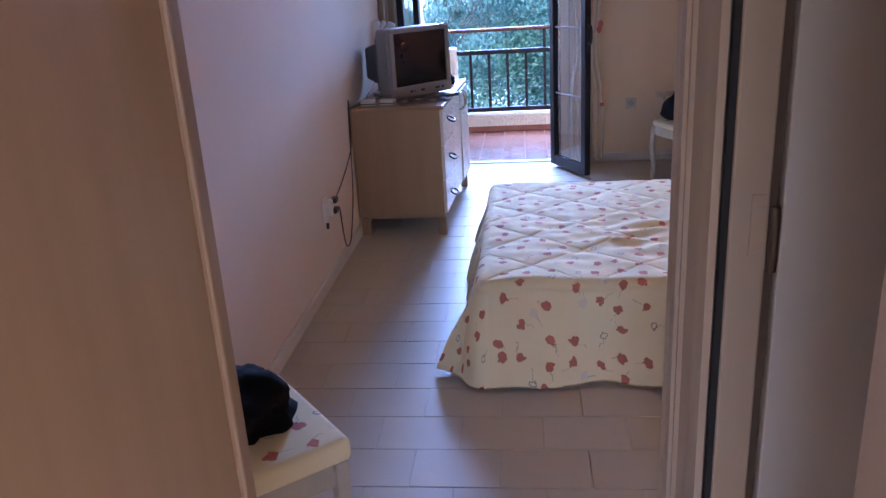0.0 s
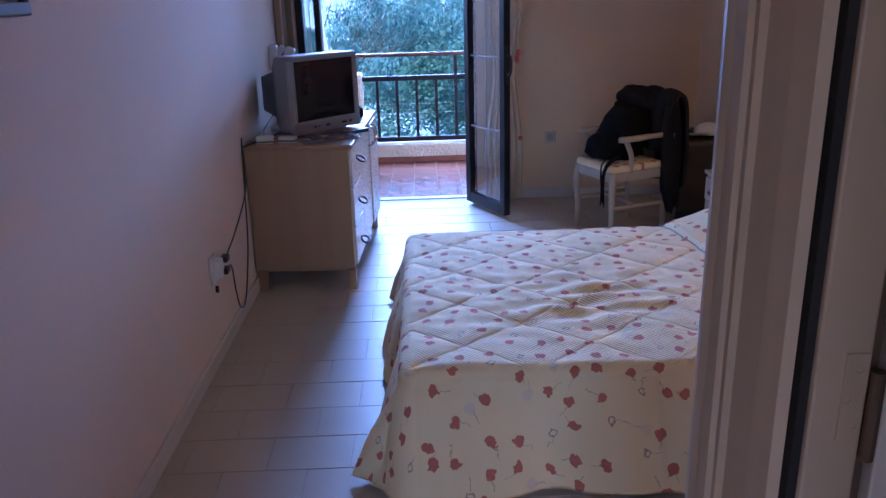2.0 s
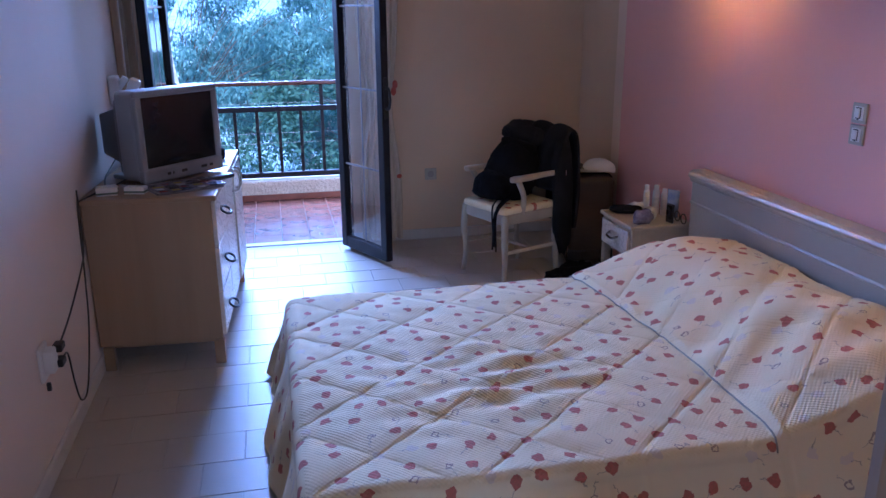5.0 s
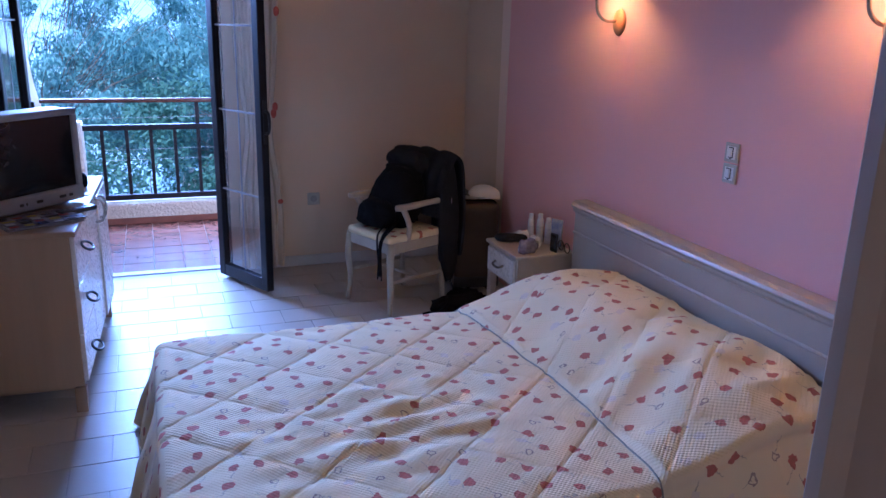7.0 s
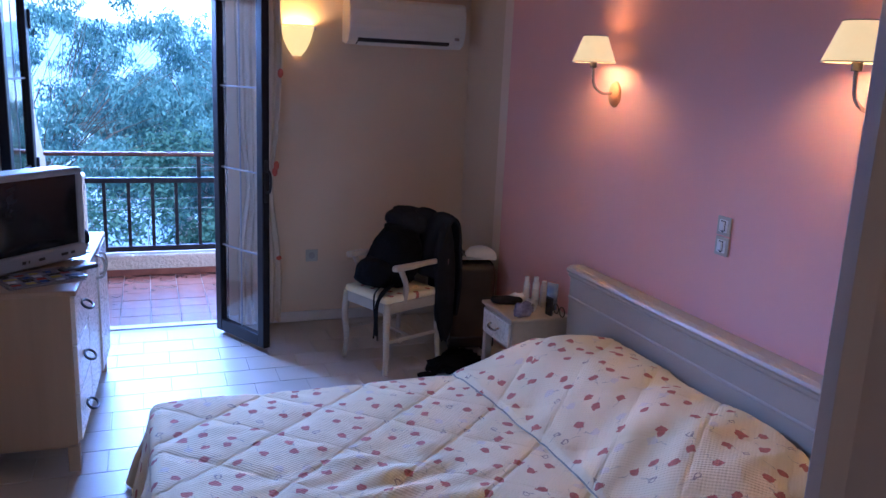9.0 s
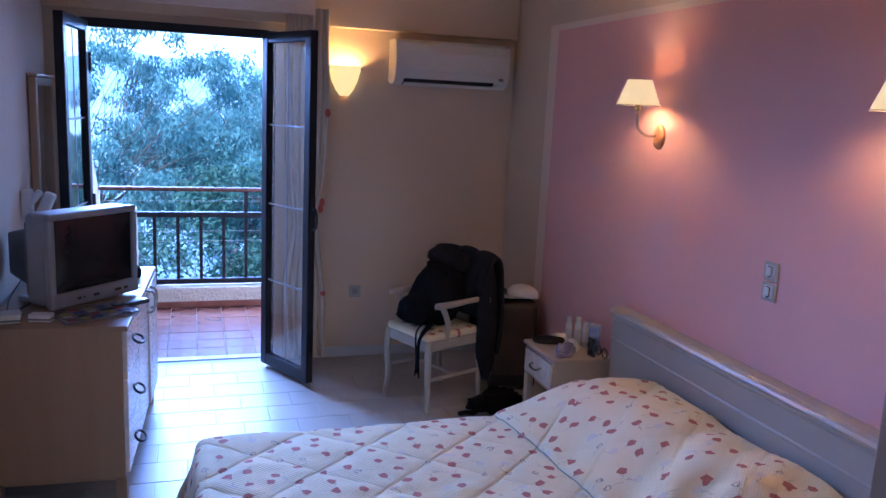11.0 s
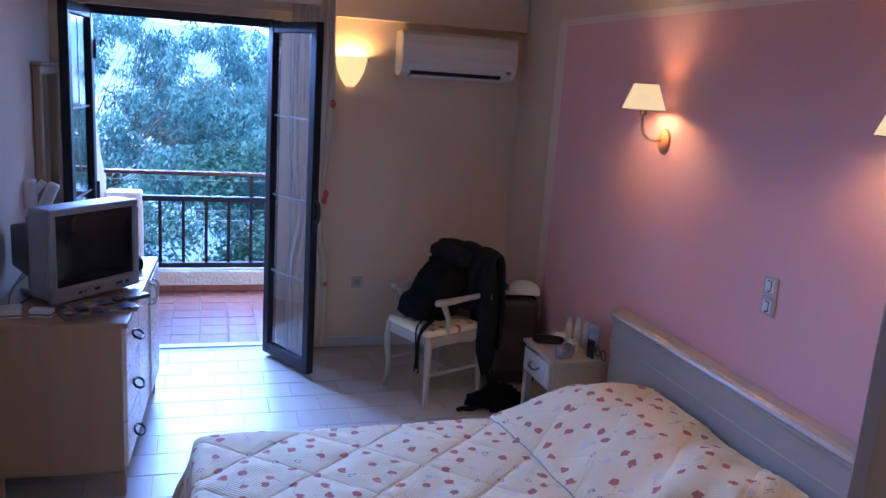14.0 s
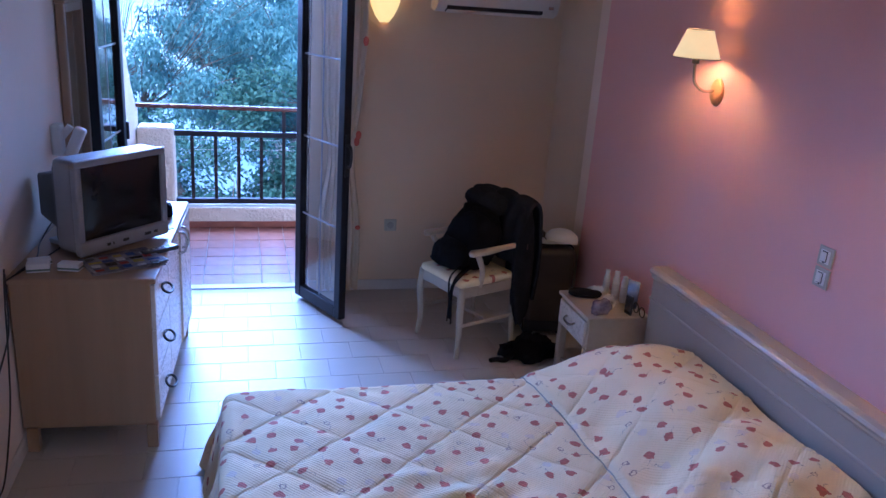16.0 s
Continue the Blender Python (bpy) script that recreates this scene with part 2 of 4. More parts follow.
def bulb_material():
    s = Nodes("lit_bulb")
    return s.put((1, .8, .5), .5, **{"Emission Color": (1.0, .62, .3), "Emission Strength": 3.0})


BULB = bulb_material()


def fabric_material():
    """Cream waffle cotton with red poppies, grey flower outlines and thin stems, laid out in cloth metres."""
    s = Nodes("poppy_bedspread_cotton")
    uv = s.t.nodes.new("ShaderNodeTexCoord").outputs["UV"]
    wob = s.n("ShaderNodeTexNoise", Scale=46.0, Detail=3.0)
    s.link(uv, wob.inputs["Vector"])
    off = s.t.nodes.new("ShaderNodeVectorMath")
    off.operation = "MULTIPLY_ADD"
    s.link(wob.outputs["Color"], off.inputs[0])
    off.inputs[1].default_value = (.034, .034, 0)
    s.link(uv, off.inputs[2])
    vor = s.n("ShaderNodeTexVoronoi", Scale=11.0, Randomness=.66)
    vor.voronoi_dimensions = "2D"
    s.link(off.outputs[0], vor.inputs["Vector"])
    dist = vor.outputs["Distance"]
    sep = s.t.nodes.new("ShaderNodeSeparateColor")
    s.link(vor.outputs["Color"], sep.inputs[0])
    pick = sep.outputs[0]
    petal = s.math("LESS_THAN", dist, .182)
    ring = s.math("MULTIPLY", s.math("LESS_THAN", dist, .135), s.math("GREATER_THAN", dist, .085))
    is_red = s.math("LESS_THAN", pick, .64)
    is_grey = s.math("MULTIPLY", s.math("GREATER_THAN", pick, .64), s.math("LESS_THAN", pick, .83))
    is_lilac = s.math("GREATER_THAN", pick, .83)
    # stem in the cell's own frame
    sub = s.t.nodes.new("ShaderNodeVectorMath")
    sub.operation = "SUBTRACT"
    s.link(off.outputs[0], sub.inputs[0])
    s.link(vor.outputs["Position"], sub.inputs[1])
    rot = s.t.nodes.new("ShaderNodeVectorRotate")
    rot.rotation_type = "Z_AXIS"
    s.link(sub.outputs[0], rot.inputs["Vector"])
    s.link(s.math("MULTIPLY", sep.outputs[1], 6.28), rot.inputs["Angle"])
    xyz = s.t.nodes.new("ShaderNodeSeparateXYZ")
    s.link(rot.outputs[0], xyz.inputs[0])
    bend = s.math("ADD", xyz.outputs[1], s.math("MULTIPLY", s.math("MULTIPLY", xyz.outputs[0], xyz.outputs[0]), 5.0))
    stem = s.math("MULTIPLY", s.math("LESS_THAN", s.math("ABSOLUTE", bend), .0013), s.math("MULTIPLY", s.math("GREATER_THAN", xyz.outputs[0], .012), s.math("LESS_THAN", xyz.outputs[0], .055)))
    mott = s.noise(uv, 90, 3.0)
    base = s.mix(s.ramp(s.noise(uv, 3.0), .35, .65), (.80, .665, .39), (.84, .715, .45))
    col = s.mix(s.math("MULTIPLY", stem, .55), base, (.20, .17, .17))
    red = s.mix(s.ramp(mott, .35, .65), (.33, .04, .03), (.55, .12, .085))
    col = s.mix(s.math("MULTIPLY", s.math("MULTIPLY", petal, is_red), s.math("ADD", .72, s.math("MULTIPLY", mott, .3))), col, red)
    col = s.mix(s.math("MULTIPLY", s.math("MULTIPLY", ring, is_grey), .75), col, (.24, .15, .15))
    col = s.mix(s.math("MULTIPLY", s.math("MULTIPLY", petal, is_lilac), .28), col, (.52, .46, .60))
    # waffle relief
    su = s.t.nodes.new("ShaderNodeSeparateXYZ")
    s.link(uv, su.inputs[0])
    wx = s.math("SINE", s.math("MULTIPLY", su.outputs[0], 2 * math.pi / .015))
    wy = s.math("SINE", s.math("MULTIPLY", su.outputs[1], 2 * math.pi / .015))
    waffle = s.math("MULTIPLY", wx, wy)
    top = s.math("MULTIPLY", s.math("GREATER_THAN", su.outputs[0], .02), s.math("GREATER_THAN", su.outputs[1], .01))
    relief = s.math("ADD", s.math("MULTIPLY", s.math("MULTIPLY", waffle, top), .8), s.math("MULTIPLY", s.noise(uv, 400, 2.0), .25))
    s.bump(relief, .34, .004)
    return s.put(col, .88)


POPPY = fabric_material()

# ---- the room ----
BACK, RIGHT, CEILING, SOUTH = 3.82, 2.875, 2.55, -0.80
OPEN0, OPEN1, OPENTOP = 0.165, 1.28, 2.09


def structure(name, bm, material, label, category):
    return tagged(part(name, bm, material), label, category, kind="structure")


structure("wall_west", box(-.22, 0, -3.4, 4.02, 0, CEILING), LEFT_WALL, "long pale plastered wall beside the dresser", "wall")
bm = box(0, OPEN0 - .01, BACK, 4.02, 0, CEILING)
add_box(bm, OPEN1 + .01, RIGHT + .2, BACK, 4.02, 0, CEILING)
add_box(bm, OPEN0 - .01, OPEN1 + .01, BACK, 4.02, OPENTOP + .01, CEILING)
structure("wall_north", bm, WALL, "cream plastered wall with the balcony door opening", "wall")
structure("wall_east", box(RIGHT, RIGHT + .2, -3.4, BACK, 0, CEILING), WALL, "cream plastered wall behind the bed", "wall")
structure("wall_panel_pink", box(RIGHT - .004, RIGHT, -.70, 3.145, 0, 2.165), PINK, "dusty pink painted field on the bed wall", "wall paint")
bm = box(RIGHT - .003, RIGHT, 3.145, 3.26, 0, 2.165)
add_box(bm, RIGHT - .003, RIGHT, -.79, 3.26, 2.165, 2.20)
structure("trim_pink_field", bm, BORDER, "peach painted border around the pink field", "trim")
structure("wall_beam", box(0, RIGHT, BACK - .045, BACK, 2.145, CEILING, .006), WALL, "shallow plastered beam along the top of the wall", "beam")
structure("wall_south", box(1.42, RIGHT, SOUTH - .12, SOUTH, 0, CEILING), WALL, "plain plastered wall between bedroom and bathroom", "wall")
structure("wall_corridor", box(1.31, 1.42, -3.4, -1.76, 0, CEILING), WALL, "plastered corridor wall beside the bathroom door", "wall")
structure("wall_corridor_lintel", box(1.31, 1.42, -1.76, -.90, 2.06, CEILING), WALL, "plaster above the bathroom doorway", "wall")
structure("wall_corridor_stub", box(1.33, 1.42, -.93, SOUTH, 0, CEILING), WALL, "short plastered wall end beside the doorway", "wall")
bm = box(-.22, .65, -3.6, -3.4, 0, CEILING)
add_box(bm, 1.29, RIGHT + .2, -3.6, -3.4, 0, CEILING)
add_box(bm, .65, 1.29, -3.6, -3.4, 2.05, CEILING)
structure("wall_entrance", bm, WALL, "plain plastered wall at the entrance end", "wall")
structure("ceiling", box(-.22, RIGHT + .2, -3.6, 4.02, CEILING, CEILING + .15), CEIL, "plain off-white painted ceiling", "ceiling")
structure("wall_lower_storey", box(-.22, RIGHT + .2, -3.6, 4.02, -5.2, -.2), STUCCO, "plain stuccoed storey under the apartment", "wall")
floor = structure("floor", box(-.22, RIGHT + .2, -3.6, 3.93, -.2, -.004), GROUT, "cream ceramic tile floor laid in a brick bond", "floor")
balcony_floor = structure("floor_balcony", box(-.6, 3.4, 3.93, 5.42, -.2, -.006), TGROUT, "terracotta tiled balcony floor", "floor")
bm = prism([(0, 0), (.012, 0), (.012, .06), (.006, .07), (0, .07)], "y", -1.5, BACK)
structure("baseboard_west", bm, surface("pale_skirting_tile", (.60, .55, .50), (.68, .63, .57), 5, 60, .4, .05), "low pale tile skirting along the wall", "baseboard")
bm = box(OPEN1 + .02, RIGHT, BACK - .012, BACK, 0, .07, .003)
structure("baseboard_north", bm, bpy.data.materials["pale_skirting_tile"], "low pale tile skirting under the cream wall", "baseboard")

# pelmet over the balcony door, with the gathered curtain under its end
pelmet = thing("curtain_pelmet", pose(0, 0, 0), "cream painted wooden pelmet box above the balcony door", "pelmet")
part("front_board", box(0.0, 1.50, 3.62, 3.645, 2.19, 2.40, .004), LEFT_WALL, pelmet)
part("end_board", box(1.477, 1.50, 3.645, BACK - .045, 2.19, 2.40, .003), LEFT_WALL, pelmet)


def hanging_cloth(name, x0, x1, y, z0, z1, folds, depth, material, pinch=None):
    bm = bmesh.new()
    nx, nz = folds * 10, 34
    grid = []
    for j in range(nz + 1):
        z = z0 + (z1 - z0) * j / nz
        row = []
        w = 1.0
        if pinch:
            w = 1 - (1 - pinch[1]) * math.exp(-((z - pinch[0]) / .28) ** 2)
        for i in range(nx + 1):
            u = i / nx
            x = x0 + (x1 - x0) * (.5 + (u - .5) * w) + .004 * math.sin(9 * z + 5 * u)
            row.append(bm.verts.new((x, y + depth * math.sin(2 * math.pi * folds * u + .5 * math.sin(3 * z)) * (.7 + .3 * math.sin(2.1 * z + 3 * u)), z)))
        grid.append(row)
    for j in range(nz):
        for i in range(nx):
            bm.faces.new((grid[j][i], grid[j][i + 1], grid[j + 1][i + 1], grid[j + 1][i]))
    return bm


curtain = thing("curtain", pose(0, 0, 0), "cream curtain with red flowers gathered beside the balcony door", "curtain")
part("cloth", hanging_cloth("cloth", 1.34, 1.61, 3.725, .04, 2.24, 6, .03, CURTAIN, (.95, .6)), CURTAIN, curtain, smooth=True)
for zz, xx in ((1.02, 1.565), (1.06, 1.575), (1.62, 1.60), (.47, 1.59)):
    bm = bmesh.new()
    bmesh.ops.create_icosphere(bm, subdivisions=2, radius=.022, matrix=pose(xx, 3.695, zz) @ Matrix.Diagonal((.8, .22, 1.3 if zz > .9 else .7, 1)))
    part("printed_poppy", bm, surface("curtain_poppy", (.45, .08, .05), (.6, .15, .1), 30, 120, .9, .2) if "curtain_poppy" not in bpy.data.materials else bpy.data.materials["curtain_poppy"], curtain)

# ---- balcony door ----
door_frame = tagged(new("door_1"), "dark painted frame of the open balcony door", "door frame", kind="structure")
part("jamb", box(OPEN0 - .008, OPEN0 + .035, 3.735, 3.80, 0, OPENTOP, .004), FRAMEP, door_frame)
part("jamb", box(OPEN1 - .035, OPEN1 + .008, 3.735, 3.80, 0, OPENTOP, .004), FRAMEP, door_frame)
part("head", box(OPEN0 + .035, OPEN1 - .035, 3.735, 3.80, OPENTOP - .045, OPENTOP + .004, .004), FRAMEP, door_frame)


def door_leaf(hinge, free, label, handle):
    """A glazed leaf with dark stiles and thin glazing bars, from the hinge to the free edge in plan."""
    h, f = Vector((*hinge, 0)), Vector((*free, 0))
    w = (f - h).length
    a = math.atan2(f.y - h.y, f.x - h.x)
    leaf = thing("balcony_door_leaf", Matrix.Translation(h) @ Matrix.Rotation(a, 4, "Z"), label, "door", "balcony door leaves")
    z0, z1, st, th = .025, 2.075, .058, .024
    part("stile", box(0, st, -th, th, z0, z1, .005), FRAMEP, leaf)
    part("stile", box(w - st, w, -th, th, z0, z1, .005), FRAMEP, leaf)
    part("bottom_rail", box(st, w - st, -th + .002, th - .002, z0, z0 + .075, .004), FRAMEP, leaf)
    part("top_rail", box(st, w - st, -th + .002, th - .002, z1 - .06, z1, .004), FRAMEP, leaf)
    glass = part("pane", box(st - .008, w - st + .008, -.003, .003, z0 + .07, z1 - .055), GLASS, leaf, "clear glass pane")
    glass.visible_shadow = False
    lo, hi = z0 + .075, z1 - .06
    for k in range(1, 4):
        z = lo + (hi - lo) * k / 4
        part("glazing_bar", box(st, w - st, -.006, .006, z - .005, z + .005, .001), BARG, leaf, "thin pale glazing bar")
    part("glazing_bar", box(w / 2 - .004, w / 2 + .004, -.005, .005, lo, hi, .001), BARG, leaf, "thin pale glazing bar")
    for z in (.25, 1.05, 1.85):
        part("hinge", lathe([(0, z - .05), (.009, z - .05), (.009, z + .05), (0, z + .05)], 10, pose(-.002, th + .004, 0)), BLACKP, leaf)
    if handle:
        bm = tube(curve_pts([(w + .004, 0, 1.08), (w + .035, 0, 1.075), (w + .045, 0, 1.02), (w + .035, 0, .965), (w + .004, 0, .96)], 20), .008)
        part("handle", bm, BLACKP, leaf, "black curved pull handle", True)
        part("lock_plate", box(w - .001, w + .006, -.012, .012, .90, 1.14, .002), BLACKP, leaf)
    return leaf


door_leaf((1.222, 3.722), (1.452, 3.268), "dark framed glazed balcony door leaf standing open into the room", True)
door_leaf((.222, 3.722), (.166, 3.212), "dark framed glazed door leaf folded back beside the mirror", False)

# ---- balcony ----
rail = thing("balcony_railing", pose(0, 5.33, 0), "dark painted balcony railing with a brown handrail", "railing")
part("handrail", box(.10, 3.0, -.035, .035, .935, .968, .010), HANDRAIL, rail, "red-brown varnished handrail")
part("middle_rail", box(.36, 3.0, -.028, .028, .725, .768, .006), RAILPAINT, rail)
part("bottom_rail", box(.36, 3.0, -.025, .025, .178, .222, .006), RAILPAINT, rail)
for k in range(15):
    x = .502 + .1765 * k
    part("baluster", box(x - .013, x + .013, -.013, .013, .222, .725, .003), RAILPAINT, rail)
for x in (1.207, 2.1):
    part("post", box(x - .015, x + .015, -.015, .015, .768, .935, .003), RAILPAINT, rail)
bm = box(.10, 3.0, 5.25, 5.43, 0, .165, .018)
tagged(part("parapet_kerb", bm, STUCCO), "low rough stuccoed kerb under the balcony railing", "kerb", kind="structure")
pier = box(.105, .372, 5.23, 5.43, 0, .80, .02)
tagged(part("parapet_pier", pier, STUCCO), "rough cream stuccoed pier at the balcony end", "pier", kind="structure")


def side_wall(name, x0, x1):
    pts = [(4.02, -.2), (5.43, -.2), (5.43, .93), (5.30, .99), (5.12, 1.13), (4.97, 1.33), (4.84, 1.62), (4.72, 2.0), (4.6, 2.4), (4.55, 2.7), (4.02, 2.7)]
    return tagged(part(name, prism(pts, "x", x0, x1, .01), STUCCO), "cream stuccoed balcony side wall with a curved top", "wall", kind="structure")


side_wall("wall_balcony_side", -.08, .10)
side_wall("wall_balcony_far_side", 3.0, 3.18)
tagged(part("balcony_skirting", box(.372, 3.0, 5.238, 5.25, 0, .05, .003), TERRA), "terracotta skirting tile at the foot of the kerb", "skirting", kind="structure")

# ---- corridor: bathroom doorway and wardrobe ----
casing_plan = [(1.300, -.795), (1.294, -.801), (1.292, -.815), (1.297, -.832), (1.299, -.862), (1.306, -.868), (1.306, -.880), (1.314, -.888), (1.322, -.940), (1.332, -.978), (1.345, -.985), (1.36, -.955), (1.36, -.795)]
door_casing = tagged(new("door_2"), "cream moulded casing and frame of the bathroom doorway", "door frame", kind="structure")
part("casing", prism(casing_plan, "z", 0, 2.14), CASING, door_casing)
part("seal", box(1.349, 1.361, -.996, -.94, 0, 2.06), SEAL, door_casing, "black rubber seal strip")
part("jamb", box(1.361, 1.428, -1.004, -.93, 0, 2.06, .004), CASING, door_casing)
part("groove", box(1.428, 1.446, -.988, -.93, 0, 2.06), surface("brown_rebate_paint", (.10, .06, .035), (.14, .09, .055), 5, 60, .6, .1), door_casing)
part("casing", box(1.287, 1.31, -1.84, -1.752, 0, 2.14, .006), CASING, door_casing)
part("jamb", box(1.31, 1.42, -1.76, -1.735, 0, 2.06, .004), CASING, door_casing)
part("head_casing", box(1.287, 1.31, -1.752, -.985, 2.05, 2.14, .006), CASING, door_casing)
for z0 in (.95, .18, 1.72):
    part("hinge_plate", box(1.396, 1.424, -1.0065, -1.003, z0, z0 + .115, .001), CASING, door_casing)
    part("hinge_knuckle", lathe([(0, z0 - .03), (.009, z0 - .03), (.009, z0 + .09), (0, z0 + .09)], 12, pose(1.438, -1.004, 0)), bpy.data.materials["brown_rebate_paint"], door_casing)
    for dz in (.02, .055, .095):
        part("screw", lathe([(0, -.0025), (.004, -.002), (.005, 0)], 10, pose(1.408 + .006 * math.sin(dz * 90), -1.0068, z0 + dz, 90)), BLACKP, door_casing)
bath_door = thing("bathroom_door", pose(1.45, -.985, 0), "cream painted bathroom door standing open", "door")
part("leaf", box(0, .72, -.02, .02, .01, 2.05, .003), LEAFP, bath_door)
part("handle", tube(curve_pts([(.66, -.02, 1.0), (.66, -.06, 1.0), (.62, -.065, 1.0), (.55, -.065, .995)], 18), .008), CHROME, bath_door, "steel lever handle", True)

wardrobe = thing("wardrobe", pose(0, 0, 0), "tall light-brown laminate wardrobe with a darker edge strip", "wardrobe")
part("body", box(.005, .60, -3.3, -1.535, 0, 2.45, .002), WARDROBE, wardrobe)
part("front_panel", box(.60, .626, -3.3, -1.55, .05, 2.45, .002), WARDROBE, wardrobe)
part("edge_strip", box(.610, .634, -1.55, -1.518, 0, 2.45, .004), EDGEW, wardrobe, "brown wooden edge strip")


# ---- stool by the wall ----
def stool():
    m = Matrix.Translation((.30, -.79, 0)) @ Matrix.Rotation(math.atan2(.766, -.643), 4, "Z")
    st = thing("stool", m, "white wooden stool with a poppy-print padded seat against the wall", "stool")
    w, d = .222, .192
    bm = box(-w, w, -d, d, .40, .462, .018, seg=4)
    uvl = bm.loops.layers.uv.new("cloth")
    for f in bm.faces:
        for l in f.loops:
            l[uvl].uv = (l.vert.co.x - 3, l.vert.co.y - 3 + l.vert.co.z)
    part("seat_cushion", bm, POPPY, st, "cream poppy-print seat pad", True)
    for sx in (-1, 1):
        for sy in (-1, 1):
            part("leg", prism([(sx * w - sx * .045, sy * d - sy * .045), (sx * w - sx * .01, sy * d - sy * .045), (sx * w - sx * .01, sy * d - sy * .01), (sx * w - sx * .045, sy * d - sy * .01)], "z", 0, .40, .004), CHAIRW, st)
        part("apron", box(sx * w - sx * .035 - .008, sx * w - sx * .035 + .008, -d + .03, d - .03, .33, .40, .003), CHAIRW, st)
        part("apron", box(-w + .03, w - .03, sx * d - sx * .035 - .008, sx * d - sx * .035 + .008, .33, .40, .003), CHAIRW, st)
        part("stretcher", box(sx * w - sx * .03 - .008, sx * w - sx * .03 + .008, -d + .03, d - .03, .14, .165, .003), CHAIRW, st)
    return st


stool()
handbag = thing("black_bag", pose(.30, -.75, .46), "crumpled black bag lying on the padded stool", "bag")
part("body", blob(.14, .10, .07, pose(0, 0, .042, 0, 0, 130), .32, 3.0, 4, -.041, 3.1), BLACKC, handbag, smooth=True)
part("clasp", box(.05, .075, -.105, -.09, .07, .085, .003), CHROME, handbag)

picture = thing("framed_picture", pose(0, 0, 0), "dark wooden framed picture hanging on the pale wall", "picture")
for nm, b in (("frame_bottom", (.002, .028, -.56, .066, 1.452, 1.482)), ("frame_top", (.002, .028, -.56, .066, 1.90, 1.93)), ("frame_side", (.002, .026, -.56, -.53, 1.482, 1.90)), ("frame_side", (.002, .026, .036, .066, 1.482, 1.90))):
    part(nm, box(*b, .005), FRAMEWOOD, picture)
part("mount", box(.004, .012, -.53, .036, 1.482, 1.90), WHITEP, picture, "pale picture mount")


# ---- dresser ----
def dresser():
    d = thing("dresser", Matrix.Translation((.542, 2.04, 0)) @ Matrix.Rotation(radians(-2.7), 4, "Z") @ Matrix.Translation((-.566, -2.04, 0)), "beech-sided chest with cream drawers and doors against the wall", "dresser")
    part("body", box(.03, .548, 2.045, 3.20, .115, .745, .003), BEECH, d)
    part("top", box(.022, .572, 2.036, 3.21, .745, .768, .005), BEECH, d, "light wood top board")
    part("plinth", box(.05, .54, 2.06, 3.19, .10, .117, .002), BEECH, d)
    for x in (.04, .508):
        for y in (2.042, 3.155):
            part("leg", box(x, x + .045, y, y + .04, 0, .11, .003), BEECH, d)
    for k in range(3):
        z0 = .135 + .203 * k
        dr = part("drawer", box(.548, .566, 2.05, 2.422, z0, z0 + .197, .003), FRONT, d, "cream lacquered drawer front")
        zc = (.215, .434, .656)[k]
        pts = [(.590 + .021 * math.sin(a), 2.225 + .05 * math.cos(a), zc + .004 - .012 * math.sin(a)) for a in [2 * math.pi * i / 24 for i in range(24)]]
        part("ring_handle", tube(pts, .0055, 8, True), DARKMETAL, dr, "oval dark metal ring pull", True)
        part("handle_stem", box(.566, .578, 2.22, 2.23, zc + .016, zc + .026, .001), CHROME, dr)
    for y0, y1, yh in ((2.428, 2.812, 2.775), (2.822, 3.196, 2.86)):
        door = part("door", box(.548, .566 if y0 < 2.5 else .575, y0, y1, .135, .741, .003), FRONT, d, "cream lacquered cupboard door")
        pts = curve_pts([(.566, yh, .735), (.598, yh, .725), (.608, yh, .68), (.598, yh, .635), (.566, yh, .625)], 24)
        part("door_handle", tube(pts, .006), CHROME, door, "curved steel pull", True)
    return d


dresser()


